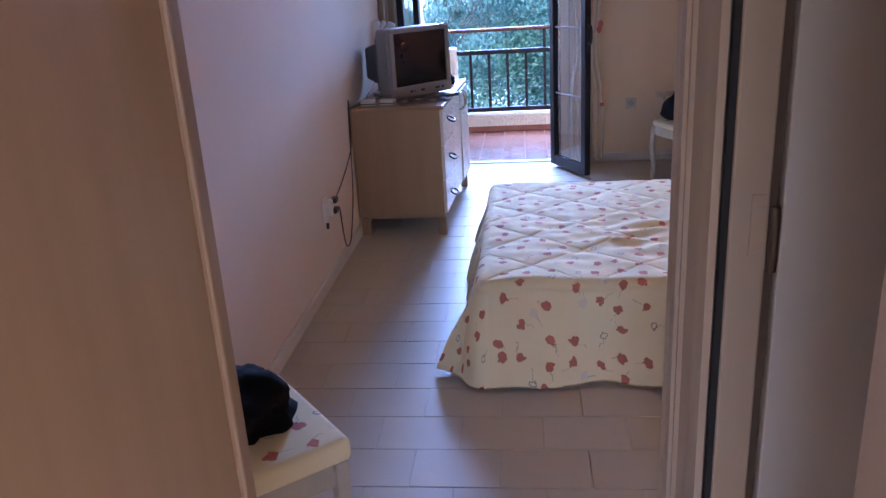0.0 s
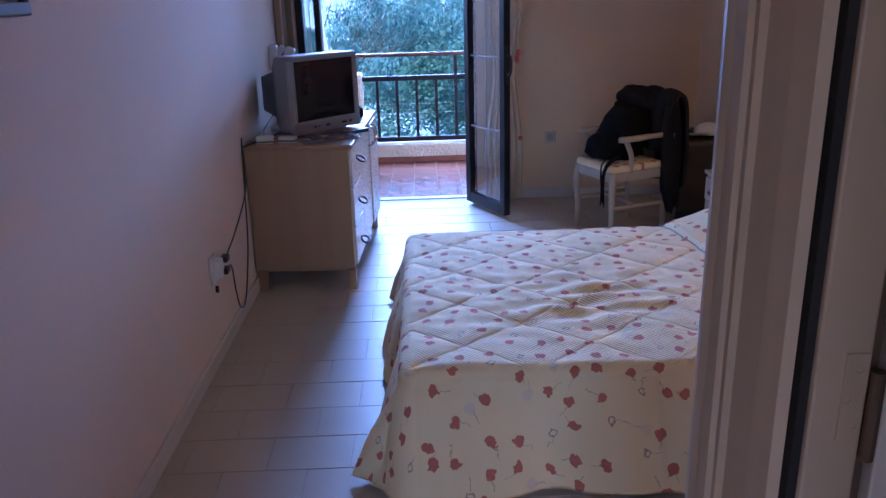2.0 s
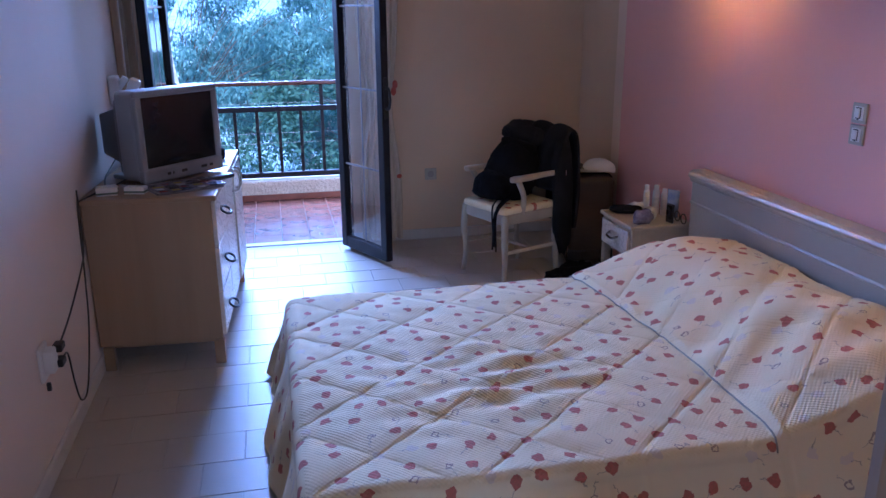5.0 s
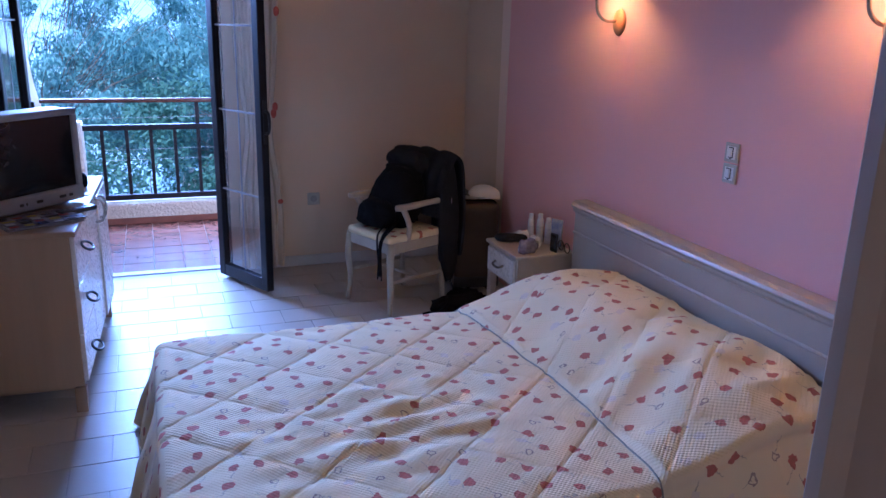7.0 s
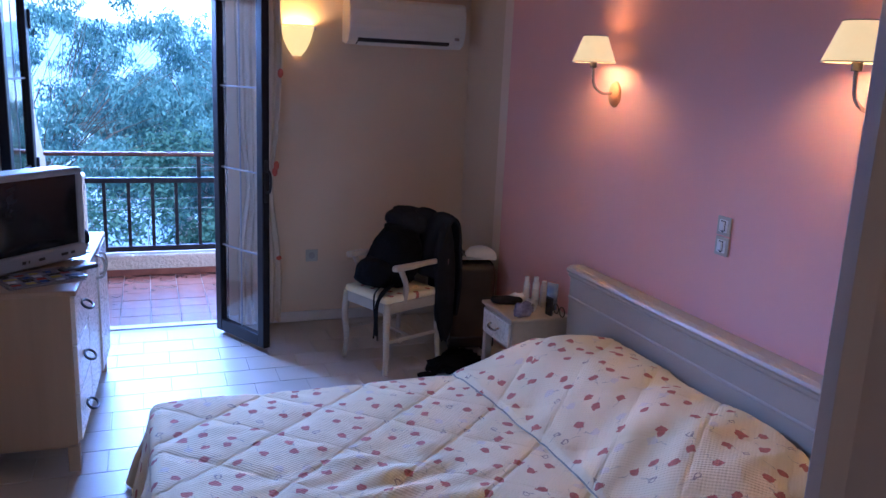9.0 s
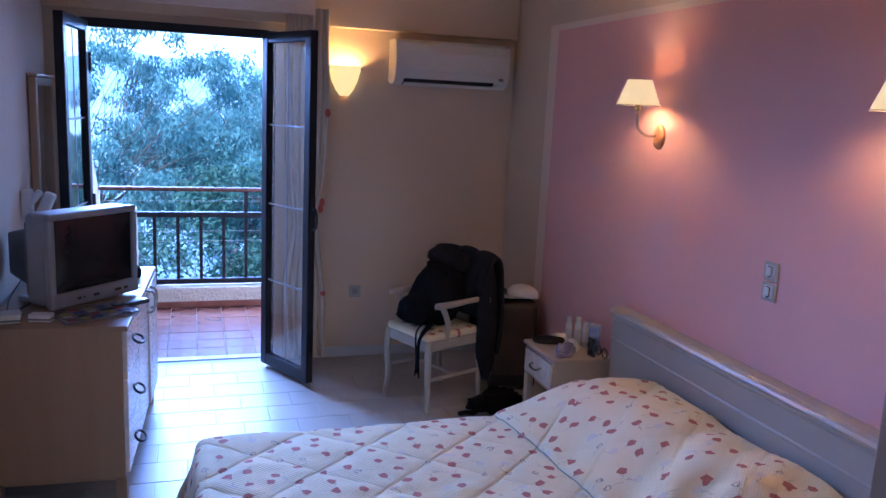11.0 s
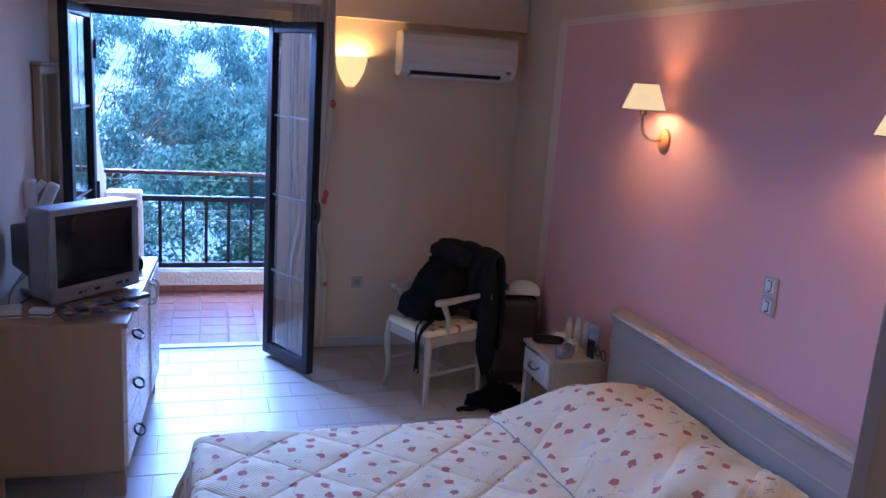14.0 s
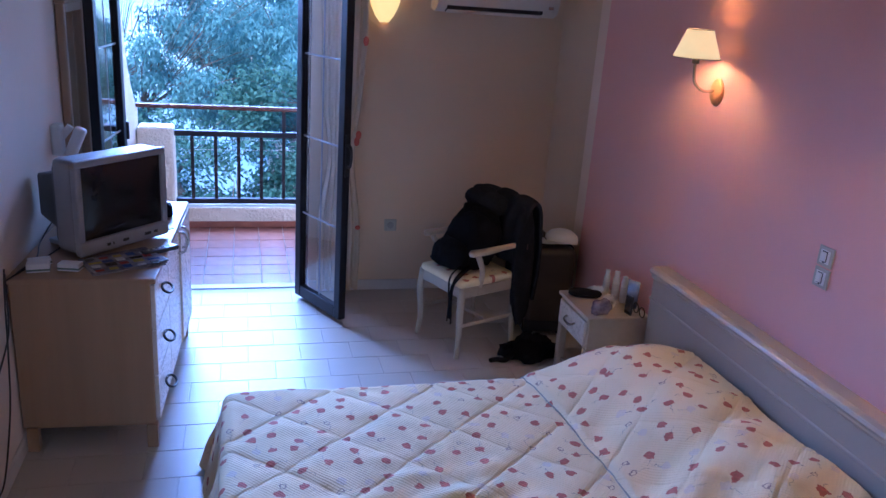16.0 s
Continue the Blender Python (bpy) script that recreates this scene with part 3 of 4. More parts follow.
# ---- television ----
def television():
    fl, fr = Vector((.245, 2.27, .768)), Vector((.54, 2.60, .768))
    ex = (fr - fl).normalized()
    ey = Vector((-ex.y, ex.x, 0))
    m = Matrix(((ex.x, ey.x, 0, (fl.x + fr.x) / 2), (ex.y, ey.y, 0, (fl.y + fr.y) / 2), (0, 0, 1, .768), (0, 0, 0, 1))) @ Matrix.Diagonal((1, 1, 1.035, 1))
    tv = thing("television", m, "grey cathode-ray television with a dark screen standing on the dresser", "television")
    w = .235
    part("cabinet", box(-w, w, .02, .145, .018, .40, .025, seg=4), TVSHELL, tv, smooth=False)
    bm = bmesh.new()
    rings = []
    for y, hw, z0, z1 in ((.143, .215, .03, .375), (.185, .20, .045, .355), (.235, .16, .075, .315), (.39, .125, .10, .28), (.40, .11, .11, .27)):
        rings.append([bm.verts.new((sx * hw, y, z)) for sx, z in ((-1, z0), (1, z0), (1, z1), (-1, z1))])
    for a, b in zip(rings, rings[1:]):
        for i in range(4):
            bm.faces.new((a[i], a[(i + 1) % 4], b[(i + 1) % 4], b[i]))
    bm.faces.new(rings[-1])
    bmesh.ops.recalc_face_normals(bm, faces=bm.faces)
    bmesh.ops.bevel(bm, geom=[e for e in bm.edges if not e.is_boundary], offset=.008, segments=2, affect="EDGES", profile=.5)
    part("tube_housing", bm, TVBACK, tv, "dark grey moulded rear housing")
    part("bezel_top", box(-w, w, -.006, .03, .372, .402, .010), TVSHELL, tv)
    part("bezel_bottom", box(-w, w, -.010, .03, .012, .075, .010), TVSHELL, tv)
    for sx in (-1, 1):
        part("bezel_side", box(min(sx * w, sx * (w - .030)), max(sx * w, sx * (w - .030)), -.006, .03, .07, .376, .008), TVSHELL, tv)
    bm = bmesh.new()
    nx, nz = 14, 12
    g = [[bm.verts.new((-.207 + .414 * i / nx, .006 - .012 * (1 - (2 * i / nx - 1) ** 2) * (1 - (2 * j / nz - 1) ** 2) ** .5, .073 + .302 * j / nz)) for i in range(nx + 1)] for j in range(nz + 1)]
    for j in range(nz):
        for i in range(nx):
            bm.faces.new((g[j][i], g[j][i + 1], g[j + 1][i + 1], g[j + 1][i]))
    part("screen", bm, SCREEN, tv, "dark bulging glass screen", True)
    part("foot", box(-.16, .16, .03, .30, 0, .022, .006), TVSHELL, tv)
    for x, ww in ((-.10, .018), (-.075, .006), (-.01, .03), (.11, .035), (.155, .02)):
        part("button", box(x - ww / 2, x + ww / 2, -.013, -.008, .036, .048, .002), BLACKP, tv)
    return tv


television()

# ---- bed ----
BX, BY, BL, BW, BZ = .80, .36, 1.97, 1.49, .360


def fold_x(r):
    """Where the cover is folded back, in metres from the foot."""
    return 1.285 + .05 * math.sin(r * 2.2 + .4) + .012 * noise.noise(Vector((r * 5, 0, 3)))


def quilt_height(s, r):
    """Relief of the quilted cover over the mattress and the pillows."""
    a, b = s / .43 + r / .36, s / .43 - r / .36
    da, db = abs(a - round(a)), abs(b - round(b))
    d = min(da, db) * .30
    h = -.0038 * math.exp(-(d / .005) ** 2) + .0045 * min(1.0, d / .055)
    h += .009 * noise.noise(Vector((s * 2.3, r * 2.1, 0))) + .0055 * noise.noise(Vector((s * 7, r * 6, 4))) + .003 * noise.noise(Vector((s * 19, r * 15, 6)))
    # rumples in the middle
    c = math.exp(-(((s - .62) / .35) ** 2 + ((r - .55) / .28) ** 2))
    h += c * .034 * (noise.noise(Vector((s * 4 + r * 6, r * 11 - s * 3, 9))))
    f = s - fold_x(r)
    if f > 0:
        t = min(1.0, f / .42)
        rise = t * t * (3 - 2 * t)
        t2 = max(0.0, (f - .46) / .30)
        pil = .92 + .08 * abs(math.sin(math.pi * (r - .02) / .74)) ** .6
        h += .022 * min(1, f / .02) + rise * (.165 - .06 * min(1, t2) ** 2) * pil
        h += .010 * noise.noise(Vector((s * 6, r * 5, 11))) + .018 * noise.noise(Vector((s * 3 - r * 5, r * 3, 15)))
        h += rise * .020 * (1 - abs(noise.noise(Vector((s * 2.6 + r * 3.4, r * 2.0 - s * 4.2, 21))))) - .012 * rise
        edge = min(r, BW - r)
        if edge < .18:
            h -= (.18 - max(edge, 0)) * .35 * rise
    return h


def cover_point(s, r):
    rr = .045
    cs, cr = max(s, rr), min(max(r, rr), BW - rr)
    ox, oy = s - cs, r - cr
    d = min(math.hypot(ox, oy), .355 + rr)
    x, y, z = BX + cs, BY + cr, BZ + quilt_height(cs, cr)
    if d > 1e-6:
        far = math.hypot(ox, oy)
        ux, uy = ox / far, oy / far
        q = rr * math.pi / 2
        if d < q:
            out, drop = rr * math.sin(d / rr), rr * (1 - math.cos(d / rr))
        else:
            e = d - q
            along = s if abs(uy) > abs(ux) else r
            wave = .022 * math.sin(along * 8.5 + .6) + .014 * math.sin(along * 19 + 2)
            lean = .52 if uy < -.3 else .24
            out, drop = rr + e * lean + wave * min(1, e / .2), rr + e * .95
        x += ux * out
        y += uy * out
        z -= drop
        if z < .014:
            extra = .014 - z
            x += ux * extra * .15
            y += uy * extra * .15
            z = .014 + .006 * (1 + noise.noise(Vector((x * 12, y * 12, 1))))
    return (x, y, z)


def corner_reach(s, r):
    """How far a point of the cloth lies beyond the rounded corner of the mattress top."""
    return math.hypot(min(s, 0), max(-r, 0) + max(r - BW, 0))


def bedspread_mesh():
    bm = bmesh.new()
    hang = .355
    ss = [-hang + (BL + hang) * i / 380 for i in range(381)]
    rs = [-hang + (BW + 2 * hang) * j / 360 for j in range(361)]
    grid = [[bm.verts.new(cover_point(s, r)) for r in rs] for s in ss]
    uvl = bm.loops.layers.uv.new("cloth")
    for i in range(380):
        for j in range(360):
            if all(corner_reach(ss[a], rs[b]) > hang for a in (i, i + 1) for b in (j, j + 1)):
                continue
            f = bm.faces.new((grid[i][j], grid[i + 1][j], grid[i + 1][j + 1], grid[i][j + 1]))
            f.smooth = True
            for l, (a, b) in zip(f.loops, ((i, j), (i + 1, j), (i + 1, j + 1), (i, j + 1))):
                l[uvl].uv = (ss[a], rs[b])
    bmesh.ops.delete(bm, geom=[v for v in bm.verts if not v.link_faces], context="VERTS")
    return bm


bed = thing("bed", pose(0, 0, 0), "low double bed with a grey wooden headboard against the pink wall", "bed")
part("base", box(BX + .05, 2.77, BY + .05, BY + BW - .05, .05, .19, .01), GREYWOOD, bed)
part("mattress", box(BX + .035, 2.775, BY + .035, BY + BW - .035, .19, BZ - .04, .03), WHITEP, bed)
for x in (BX + .1, 2.66):
    for y in (BY + .1, BY + BW - .15):
        part("leg", box(x, x + .05, y, y + .05, 0, .05), GREYWOOD, bed)
head = part("headboard", box(2.80, 2.868, .04, 2.135, .10, .715, .006), GREYWOOD, bed, "grey painted wooden headboard with moulded rails")
part("top_rail", prism([(2.785, .715), (2.868, .715), (2.868, .752), (2.80, .752), (2.782, .742), (2.776, .728)], "y", .035, 2.14, .003), GREYWOOD, head)
part("moulding", prism([(2.80, .690), (2.793, .695), (2.788, .705), (2.788, .715), (2.80, .715)], "y", .04, 2.135), GREYWOOD, head)
part("lower_moulding", prism([(2.80, .582), (2.796, .585), (2.794, .590), (2.796, .595), (2.80, .598)], "y", .04, 2.135), GREYWOOD, head)
spread = thing("bedspread", pose(0, 0, 0), "cream quilted bedspread with red poppies, folded over the pillows", "bedspread")
part("quilted_cover", bedspread_mesh(), POPPY, spread)
pts = []
for k in range(70):
    r = -.02 + (BW + .04) * k / 69
    s = fold_x(min(max(r, 0), BW)) - .001
    x, y, z = cover_point(s, r)
    pts.append((x, y, z + .006))
part("fold_binding", tube(pts, .0028, 6), surface("grey_green_binding", (.30, .28, .22), (.36, .34, .27), 20, 200, .9, .3), spread, "grey-green bound edge of the fold", True)


# ---- armchair with a backpack and jacket ----
CH = Matrix.Translation((2.13, 3.01, 0)) @ Matrix.Rotation(math.atan2(-.92, .39), 4, "Z") @ Matrix.Translation((.014, 0, 0)) @ Matrix.Diagonal((.93, 1, 1, 1))


def armchair():
    c = thing("armchair", CH, "white painted wooden armchair with a cream cushioned seat", "chair")
    for sx in (-1, 1):
        # curved front legs
        p = curve_pts([(sx * .195, -.185, .41), (sx * .205, -.197, .28), (sx * .197, -.187, .12), (sx * .208, -.20, .0)], 12)
        part("front_leg", tube(p, [.024 - .010 * i / (len(p) - 1) for i in range(len(p))], 8), CHAIRW, c, smooth=True)
        p = curve_pts([(sx * .185, .19, .42), (sx * .187, .195, .25), (sx * .192, .215, .0)], 12)
        part("back_leg", tube(p, [.021 - .006 * i / (len(p) - 1) for i in range(len(p))], 8), CHAIRW, c, smooth=True)
        p = curve_pts([(sx * .185, .19, .40), (sx * .188, .21, .62), (sx * .19, .26, .83)], 12)
        part("back_post", tube(p, .019, 8), CHAIRW, c, smooth=True)
        p = curve_pts([(sx * .19, -.06, .40), (sx * .215, -.07, .50), (sx * .225, -.12, .60)], 12)
        part("arm_support", tube(p, .016, 8), CHAIRW, c, smooth=True)
        bm = prism([(sx * .19, .23), (sx * .20, .05), (sx * .205, -.08), (sx * .20, -.155), (sx * .22, -.18), (sx * .25, -.165), (sx * .25, -.06), (sx * .225, .06), (sx * .212, .23)], "z", .598, .628, .008)
        part("armrest", bm, CHAIRW, c, "white curved armrest", True)
        part("side_rail", box(sx * .19 - .012, sx * .19 + .012, -.17, .18, .35, .41, .004), CHAIRW, c)
        part("side_stretcher", box(sx * .192 - .009, sx * .192 + .009, -.17, .19, .175, .197, .004), CHAIRW, c)
    part("front_rail", box(-.18, .18, -.198, -.172, .35, .41, .004), CHAIRW, c)
    part("back_rail", box(-.18, .18, .178, .202, .35, .41, .004), CHAIRW, c)
    part("stretcher", box(-.185, .185, .0, .018, .177, .195, .004), CHAIRW, c)
    part("crest_rail", box(-.19, .19, .235, .275, .75, .83, .012), CHAIRW, c)
    part("back_slat", box(-.06, .06, .215, .23, .42, .78, .006), CHAIRW, c)
    bm = box(-.205, .205, -.205, .19, .405, .450, .02, seg=4)
    uvl = bm.loops.layers.uv.new("cloth")
    for f in bm.faces:
        for l in f.loops:
            l[uvl].uv = (l.vert.co.x - 2, l.vert.co.y - 2)
    part("seat", bm, POPPY, c, "cream printed cushioned seat", True)
    return c


armchair()


def drape(width, profile, thick, seed, wob=.014):
    """Cloth hung over a bar: a profile of (y, z) swept across x with folds."""
    bm = bmesh.new()
    nx = 26
    path = curve_pts([(0, y, z) for y, z in profile], 44)
    n = len(path)
    grids = []
    for side in (1, -1):
        g = []
        for k, p in enumerate(path):
            t = k / (n - 1)
            dn = path[min(k + 1, n - 1)] - path[max(k - 1, 0)]
            nor = Vector((0, dn.z, -dn.y)).normalized()
            row = []
            for i in range(nx + 1):
                u = i / nx - .5
                tail = abs(t - .5) * 2
                w = width * (1 - .10 * tail * noise.noise(Vector((t * 3, seed, 2))))
                amp = wob * (.3 + 1.2 * tail)
                off = amp * math.sin(u * 17 + 2 * math.sin(t * 4 + seed)) + amp * noise.noise(Vector((u * 7, t * 6, seed)))
                sag = .02 * noise.noise(Vector((u * 4, seed, 7))) * tail
                row.append(bm.verts.new(Vector((u * w, p.y, p.z - sag - .05 * u * u * (1 - tail))) + nor * (off + side * thick / 2)))
            g.append(row)
        grids.append(g)
        for k in range(n - 1):
            for i in range(nx):
                bm.faces.new((g[k][i], g[k][i + 1], g[k + 1][i + 1], g[k + 1][i]))
    a, b = grids
    for k in range(n - 1):
        for i in (0, nx):
            bm.faces.new((a[k][i], a[k + 1][i], b[k + 1][i], b[k][i]))
    for i in range(nx):
        for k in (0, n - 1):
            bm.faces.new((a[k][i], a[k][i + 1], b[k][i + 1], b[k][i]))
    bmesh.ops.recalc_face_normals(bm, faces=bm.faces)
    return bm


jacket = thing("jacket", CH, "charcoal hooded jacket hung over the back of the armchair", "jacket")
part("body", drape(.47, [(.17, .50), (.18, .66), (.205, .79), (.25, .862), (.31, .82), (.33, .62), (.335, .40), (.33, .26)], .022, 1.7, .016), GREYC, jacket, smooth=True)
part("sleeve", blob(.034, .072, .335, pose(.205, .232, .475, 3, 0, 0), .14, 3.4, 4, None, 7.7), GREYC, jacket, smooth=True)
part("hood", blob(.155, .075, .06, pose(-.10, .17, .80, 14, 8, 0), .22, 3.2, 4, None, 5.0), GREYC, jacket, smooth=True)
part("zip_pull", box(.262, .266, .20, .206, .60, .63, .001), CHROME, jacket)

backpack = thing("backpack", CH, "black backpack slumped on the armchair seat", "backpack")
part("body", blob(.17, .12, .172, pose(-.05, .04, .60, -20, 8, 0), .16, 2.6, 4, None, 2.0), BLACKC, backpack, smooth=True)
part("front_pocket", blob(.13, .085, .085, pose(-.05, -.085, .525, -10, 0, 8), .2, 3.0, 4, -.074, 8.0), BLACKC, backpack, smooth=True)
part("side_pouch", blob(.075, .065, .065, pose(-.17, -.03, .51, 0, 0, 20), .2, 3, 3, -.056, 4.0), BLACKC, backpack, smooth=True)
part("top_flap", blob(.135, .085, .045, pose(-.05, .10, .735, -15, 5, 0), .2, 3, 3, None, 6.0), BLACKC, backpack, smooth=True)
for k, (x, bend) in enumerate(((.10, .02), (.165, -.015), (.145, .01))):
    p = curve_pts([(x - .03, -.10, .50), (x, -.20, .462), (x + bend, -.226, .40), (x + bend * 1.5, -.225, .30 - .05 * k), (x + bend, -.222, .20 + .03 * k)], 22)
    bm = bmesh.new()
    add_tube(bm, p, .011 if k == 1 else .005, 6)
    part("strap", bm, BLACKC, backpack, "black webbing strap hanging off the seat")

# ---- luggage in the corner ----
case = thing("suitcase", Matrix.Translation((2.665, 3.16, 0)) @ Matrix.Rotation(radians(-8), 4, "Z") @ Matrix.Diagonal((1.12, 1.08, 1.07, 1)), "brown upright travel suitcase with black straps in the corner", "suitcase")
part("shell", box(-.125, .125, -.17, .17, .035, .515, .035, seg=4), BROWNC, case)
part("front_pocket", box(-.145, -.12, -.13, .13, .10, .40, .012), BROWNC, case)
for y in (-.075, .075):
    part("strap", box(-.129, .129, y - .02, y + .02, .031, .519, .03, seg=4), BLACKC, case)
part("corner_guard", box(-.13, .13, -.174, -.12, .03, .10, .012), BLACKP, case)
part("carry_handle", tube(curve_pts([(-.02, -.07, .515), (-.02, -.06, .545), (-.02, .06, .545), (-.02, .07, .515)], 16), .011), BLACKP, case, smooth=True)
for y in (-.168, .0, .168):
    part("frame_rib", box(-.131, -.123, y - .006, y + .006, .05, .50, .002), CHROME, case, "worn steel rib")
part("zip", tube([(-.126, -.172, .06), (-.126, -.172, .49)], .004, 6), CHROME, case)
for x in (-.09, .09):
    part("wheel", lathe([(0, -.012), (.03, -.012), (.034, 0), (.03, .012), (0, .012)], 16, pose(x, -.14, .034, 90)), BLACKP, case)
    part("foot", box(x - .015, x + .015, .12, .15, 0, .04, .004), BLACKP, case)


def cap():
    m = pose(2.725, 3.10, .572, 6, -6, 190) @ Matrix.Diagonal((1.08, 1.0, .88, 1))
    c = thing("cap", m, "white cotton baseball cap resting on the suitcase", "cap")
    bm = lathe([(.094, -.012), (.095, .014), (.087, .038), (.066, .062), (.035, .075), (0, .078)], 24)
    for v in bm.verts:
        v.co.z += .006 * noise.noise(v.co * 18)
    part("crown", bm, CAPW, c, smooth=True)
    bm = bmesh.new()
    lo, hi = [], []
    for k in range(17):
        a = math.pi * (k / 16 - .5)
        lo.append(bm.verts.new((.085 * math.cos(a) * .75 + .02, .09 * math.sin(a), 0)))
        hi.append(bm.verts.new((.085 + .11 * math.cos(a), .088 * math.sin(a), -.014 * math.cos(a) - .012 * math.sin(a) ** 2)))
    for k in range(16):
        bm.faces.new((lo[k], lo[k + 1], hi[k + 1], hi[k]))
    bmesh.ops.solidify(bm, geom=list(bm.faces), thickness=.004)
    part("peak", bm, CAPW, c, smooth=True)
    part("button", lathe([(0, .083), (.006, .081), (.006, .075)], 10), CAPW, c)


cap()
floor_bag = thing("floor_bag", pose(2.47, 2.77, 0, 0, 0, 25), "black soft bag lying on the tiles by the nightstand", "bag")
part("body", blob(.16, .12, .045, pose(0, 0, .03), .4, 3, 4, -.03, 12.0), BLACKC, floor_bag, smooth=True)
p = curve_pts([(-.10, .0, .06), (-.20, -.02, .02), (-.24, .02, .012), (-.28, .03, .010)], 20)
part("strap", tube(p, [.014] * len(p), 6), BLACKC, floor_bag, "black strap trailing on the floor")


# ---- nightstand and what lies on it ----
def nightstand():
    n = thing("nightstand", pose(0, 0, 0), "cream wooden nightstand with one drawer beside the bed", "nightstand")
    x0, x1, y0, y1 = 2.535, 2.86, 2.215, 2.575
    part("top", box(x0 - .012, x1, y0 - .012, y1 + .012, .438, .458, .005), CREAMWOOD, n)
    part("carcass", box(x0 + .004, x1, y0, y1, .28, .438, .003), CREAMWOOD, n)
    d = part("drawer", box(x0 - .012, x0 + .004, y0 + .02, y1 - .02, .295, .425, .004), FRONT, n, "cream drawer front")
    part("handle", tube(curve_pts([(x0 - .012, 2.345, .372), (x0 - .034, 2.355, .360), (x0 - .036, 2.395, .355), (x0 - .034, 2.435, .360), (x0 - .012, 2.445, .372)], 20), .006), CHROME, d, "curved steel pull", True)
    for x in (x0, x1 - .04):
        for y in (y0, y1 - .04):
            part("leg", box(x, x + .04, y, y + .04, 0, .28, .004), CREAMWOOD, n)
    part("shelf", box(x0 + .02, x1 - .01, y0 + .02, y1 - .02, .07, .085, .003), CREAMWOOD, n)


nightstand()


def bottle(x, y, h, r, cap_h, label, material=WHITEP):
    b = thing("bottle", pose(x, y, .458), label, "bottle", "toiletry bottles on the nightstand")
    part("body", lathe([(0, 0), (r, 0), (r, h * .9), (r * .85, h), (r * .5, h + .004), (0, h + .004)], 18), material, b, smooth=True)
    part("cap", lathe([(0, h + .003), (r * .72, h + .003), (r * .7, h + cap_h), (0, h + cap_h)], 16), WHITEP, b)
    part("label_band", lathe([(r + .0006, h * .25), (r + .0006, h * .7)], 18), surface("pale_label_paper", (.62, .62, .60), (.7, .7, .68), 30, 200, .6, 0) if "pale_label_paper" not in bpy.data.materials else bpy.data.materials["pale_label_paper"], b)


bottle(2.745, 2.495, .115, .017, .03, "slim white plastic spray bottle on the nightstand")
bottle(2.775, 2.445, .125, .019, .028, "tall white plastic lotion bottle on the nightstand")
bottle(2.80, 2.40, .12, .018, .02, "white plastic roll-on bottle on the nightstand")
for (x, y, a) in ((2.70, 2.36, 20), (2.688, 2.325, 10)):
    roll = thing("tape_roll", pose(x, y, .458 + .03, 90, 0, a), "white roll standing on edge on the nightstand", "roll", "white rolls on the nightstand")
    part("ring", lathe([(.016, -.014), (.030, -.014), (.030, .014), (.016, .014), (.016, -.014)], 22), WHITEP, roll, smooth=False)
tube_box = thing("toothpaste_tube", pose(2.80, 2.305, .458, 0, 0, -60) @ Matrix.Diagonal((1.3, 1.3, 1.15, 1)), "blue and white foil toothpaste tube standing upright", "tube")
bm = bmesh.new()
a = [bm.verts.new((.024 * math.cos(t), .016 * math.sin(t), .012)) for t in [2 * math.pi * k / 16 for k in range(16)]]
b = [bm.verts.new((.028 * math.cos(t), .002 * math.sin(t), .135)) for t in [2 * math.pi * k / 16 for k in range(16)]]
for k in range(16):
    bm.faces.new((a[k], a[(k + 1) % 16], b[(k + 1) % 16], b[k]))
bm.faces.new(b)
bm.faces.new(a)
bmesh.ops.recalc_face_normals(bm, faces=bm.faces)
part("body", bm, surface("blue_white_foil", (.12, .22, .50), (.75, .78, .82), 14, 60, .2, .1, Metallic=.4), tube_box, smooth=True)
part("cap", lathe([(0, 0), (.014, 0), (.012, .014), (0, .014)], 14), WHITEP, tube_box)
glasses_case = thing("glasses_case", pose(2.625, 2.485, .458, 0, 0, -22), "dark grey zipped glasses case lying on the nightstand", "case")
part("body", blob(.085, .036, .022, pose(0, 0, .022), .08, 2, 3, -.0215, 4.4), GREYC, glasses_case, smooth=True)
part("zip", tube([(.08 * math.cos(t), .034 * math.sin(t), .022) for t in [2 * math.pi * k / 24 for k in range(24)]], .002, 6, True), BLACKP, glasses_case)
cloth_bit = thing("tissue", pose(2.70, 2.505, .458, 0, 0, 30), "crumpled white tissue on the nightstand", "tissue")
part("paper", blob(.05, .035, .028, pose(0, 0, .02), .4, 4, 3, -.019, 9.0), CAPW, cloth_bit, smooth=True)
packet = thing("packet", pose(2.615, 2.265, .458, 0, 0, 20), "crumpled clear and lilac plastic packet on the nightstand", "packet")
part("wrapper", blob(.055, .03, .045, pose(0, 0, .03), .35, 3, 3, -.028, 2.2), surface("lilac_foil", (.16, .14, .24), (.42, .38, .48), 20, 80, .15, .3), packet, smooth=True)
mobile = thing("mobile_phone", pose(2.755, 2.245, .458, 0, 0, 10), "dark mobile phone propped upright on the nightstand", "phone")
part("body", box(-.006, .006, -.026, .026, .0, .098, .004), BLACKP, mobile)
part("screen", box(-.008, -.0062, -.021, .021, .02, .09), SCREEN, mobile)
goggles = thing("spectacles", pose(2.80, 2.22, .458, 0, 0, 0), "black rimmed spectacles leaning beside the headboard", "spectacles")
for y in (-.032, .032):
    part("rim", tube([(0, y + .026 * math.cos(t), .03 + .025 * math.sin(t)) for t in [2 * math.pi * k / 20 for k in range(20)]], .003, 6, True), BLACKP, goggles, smooth=True)
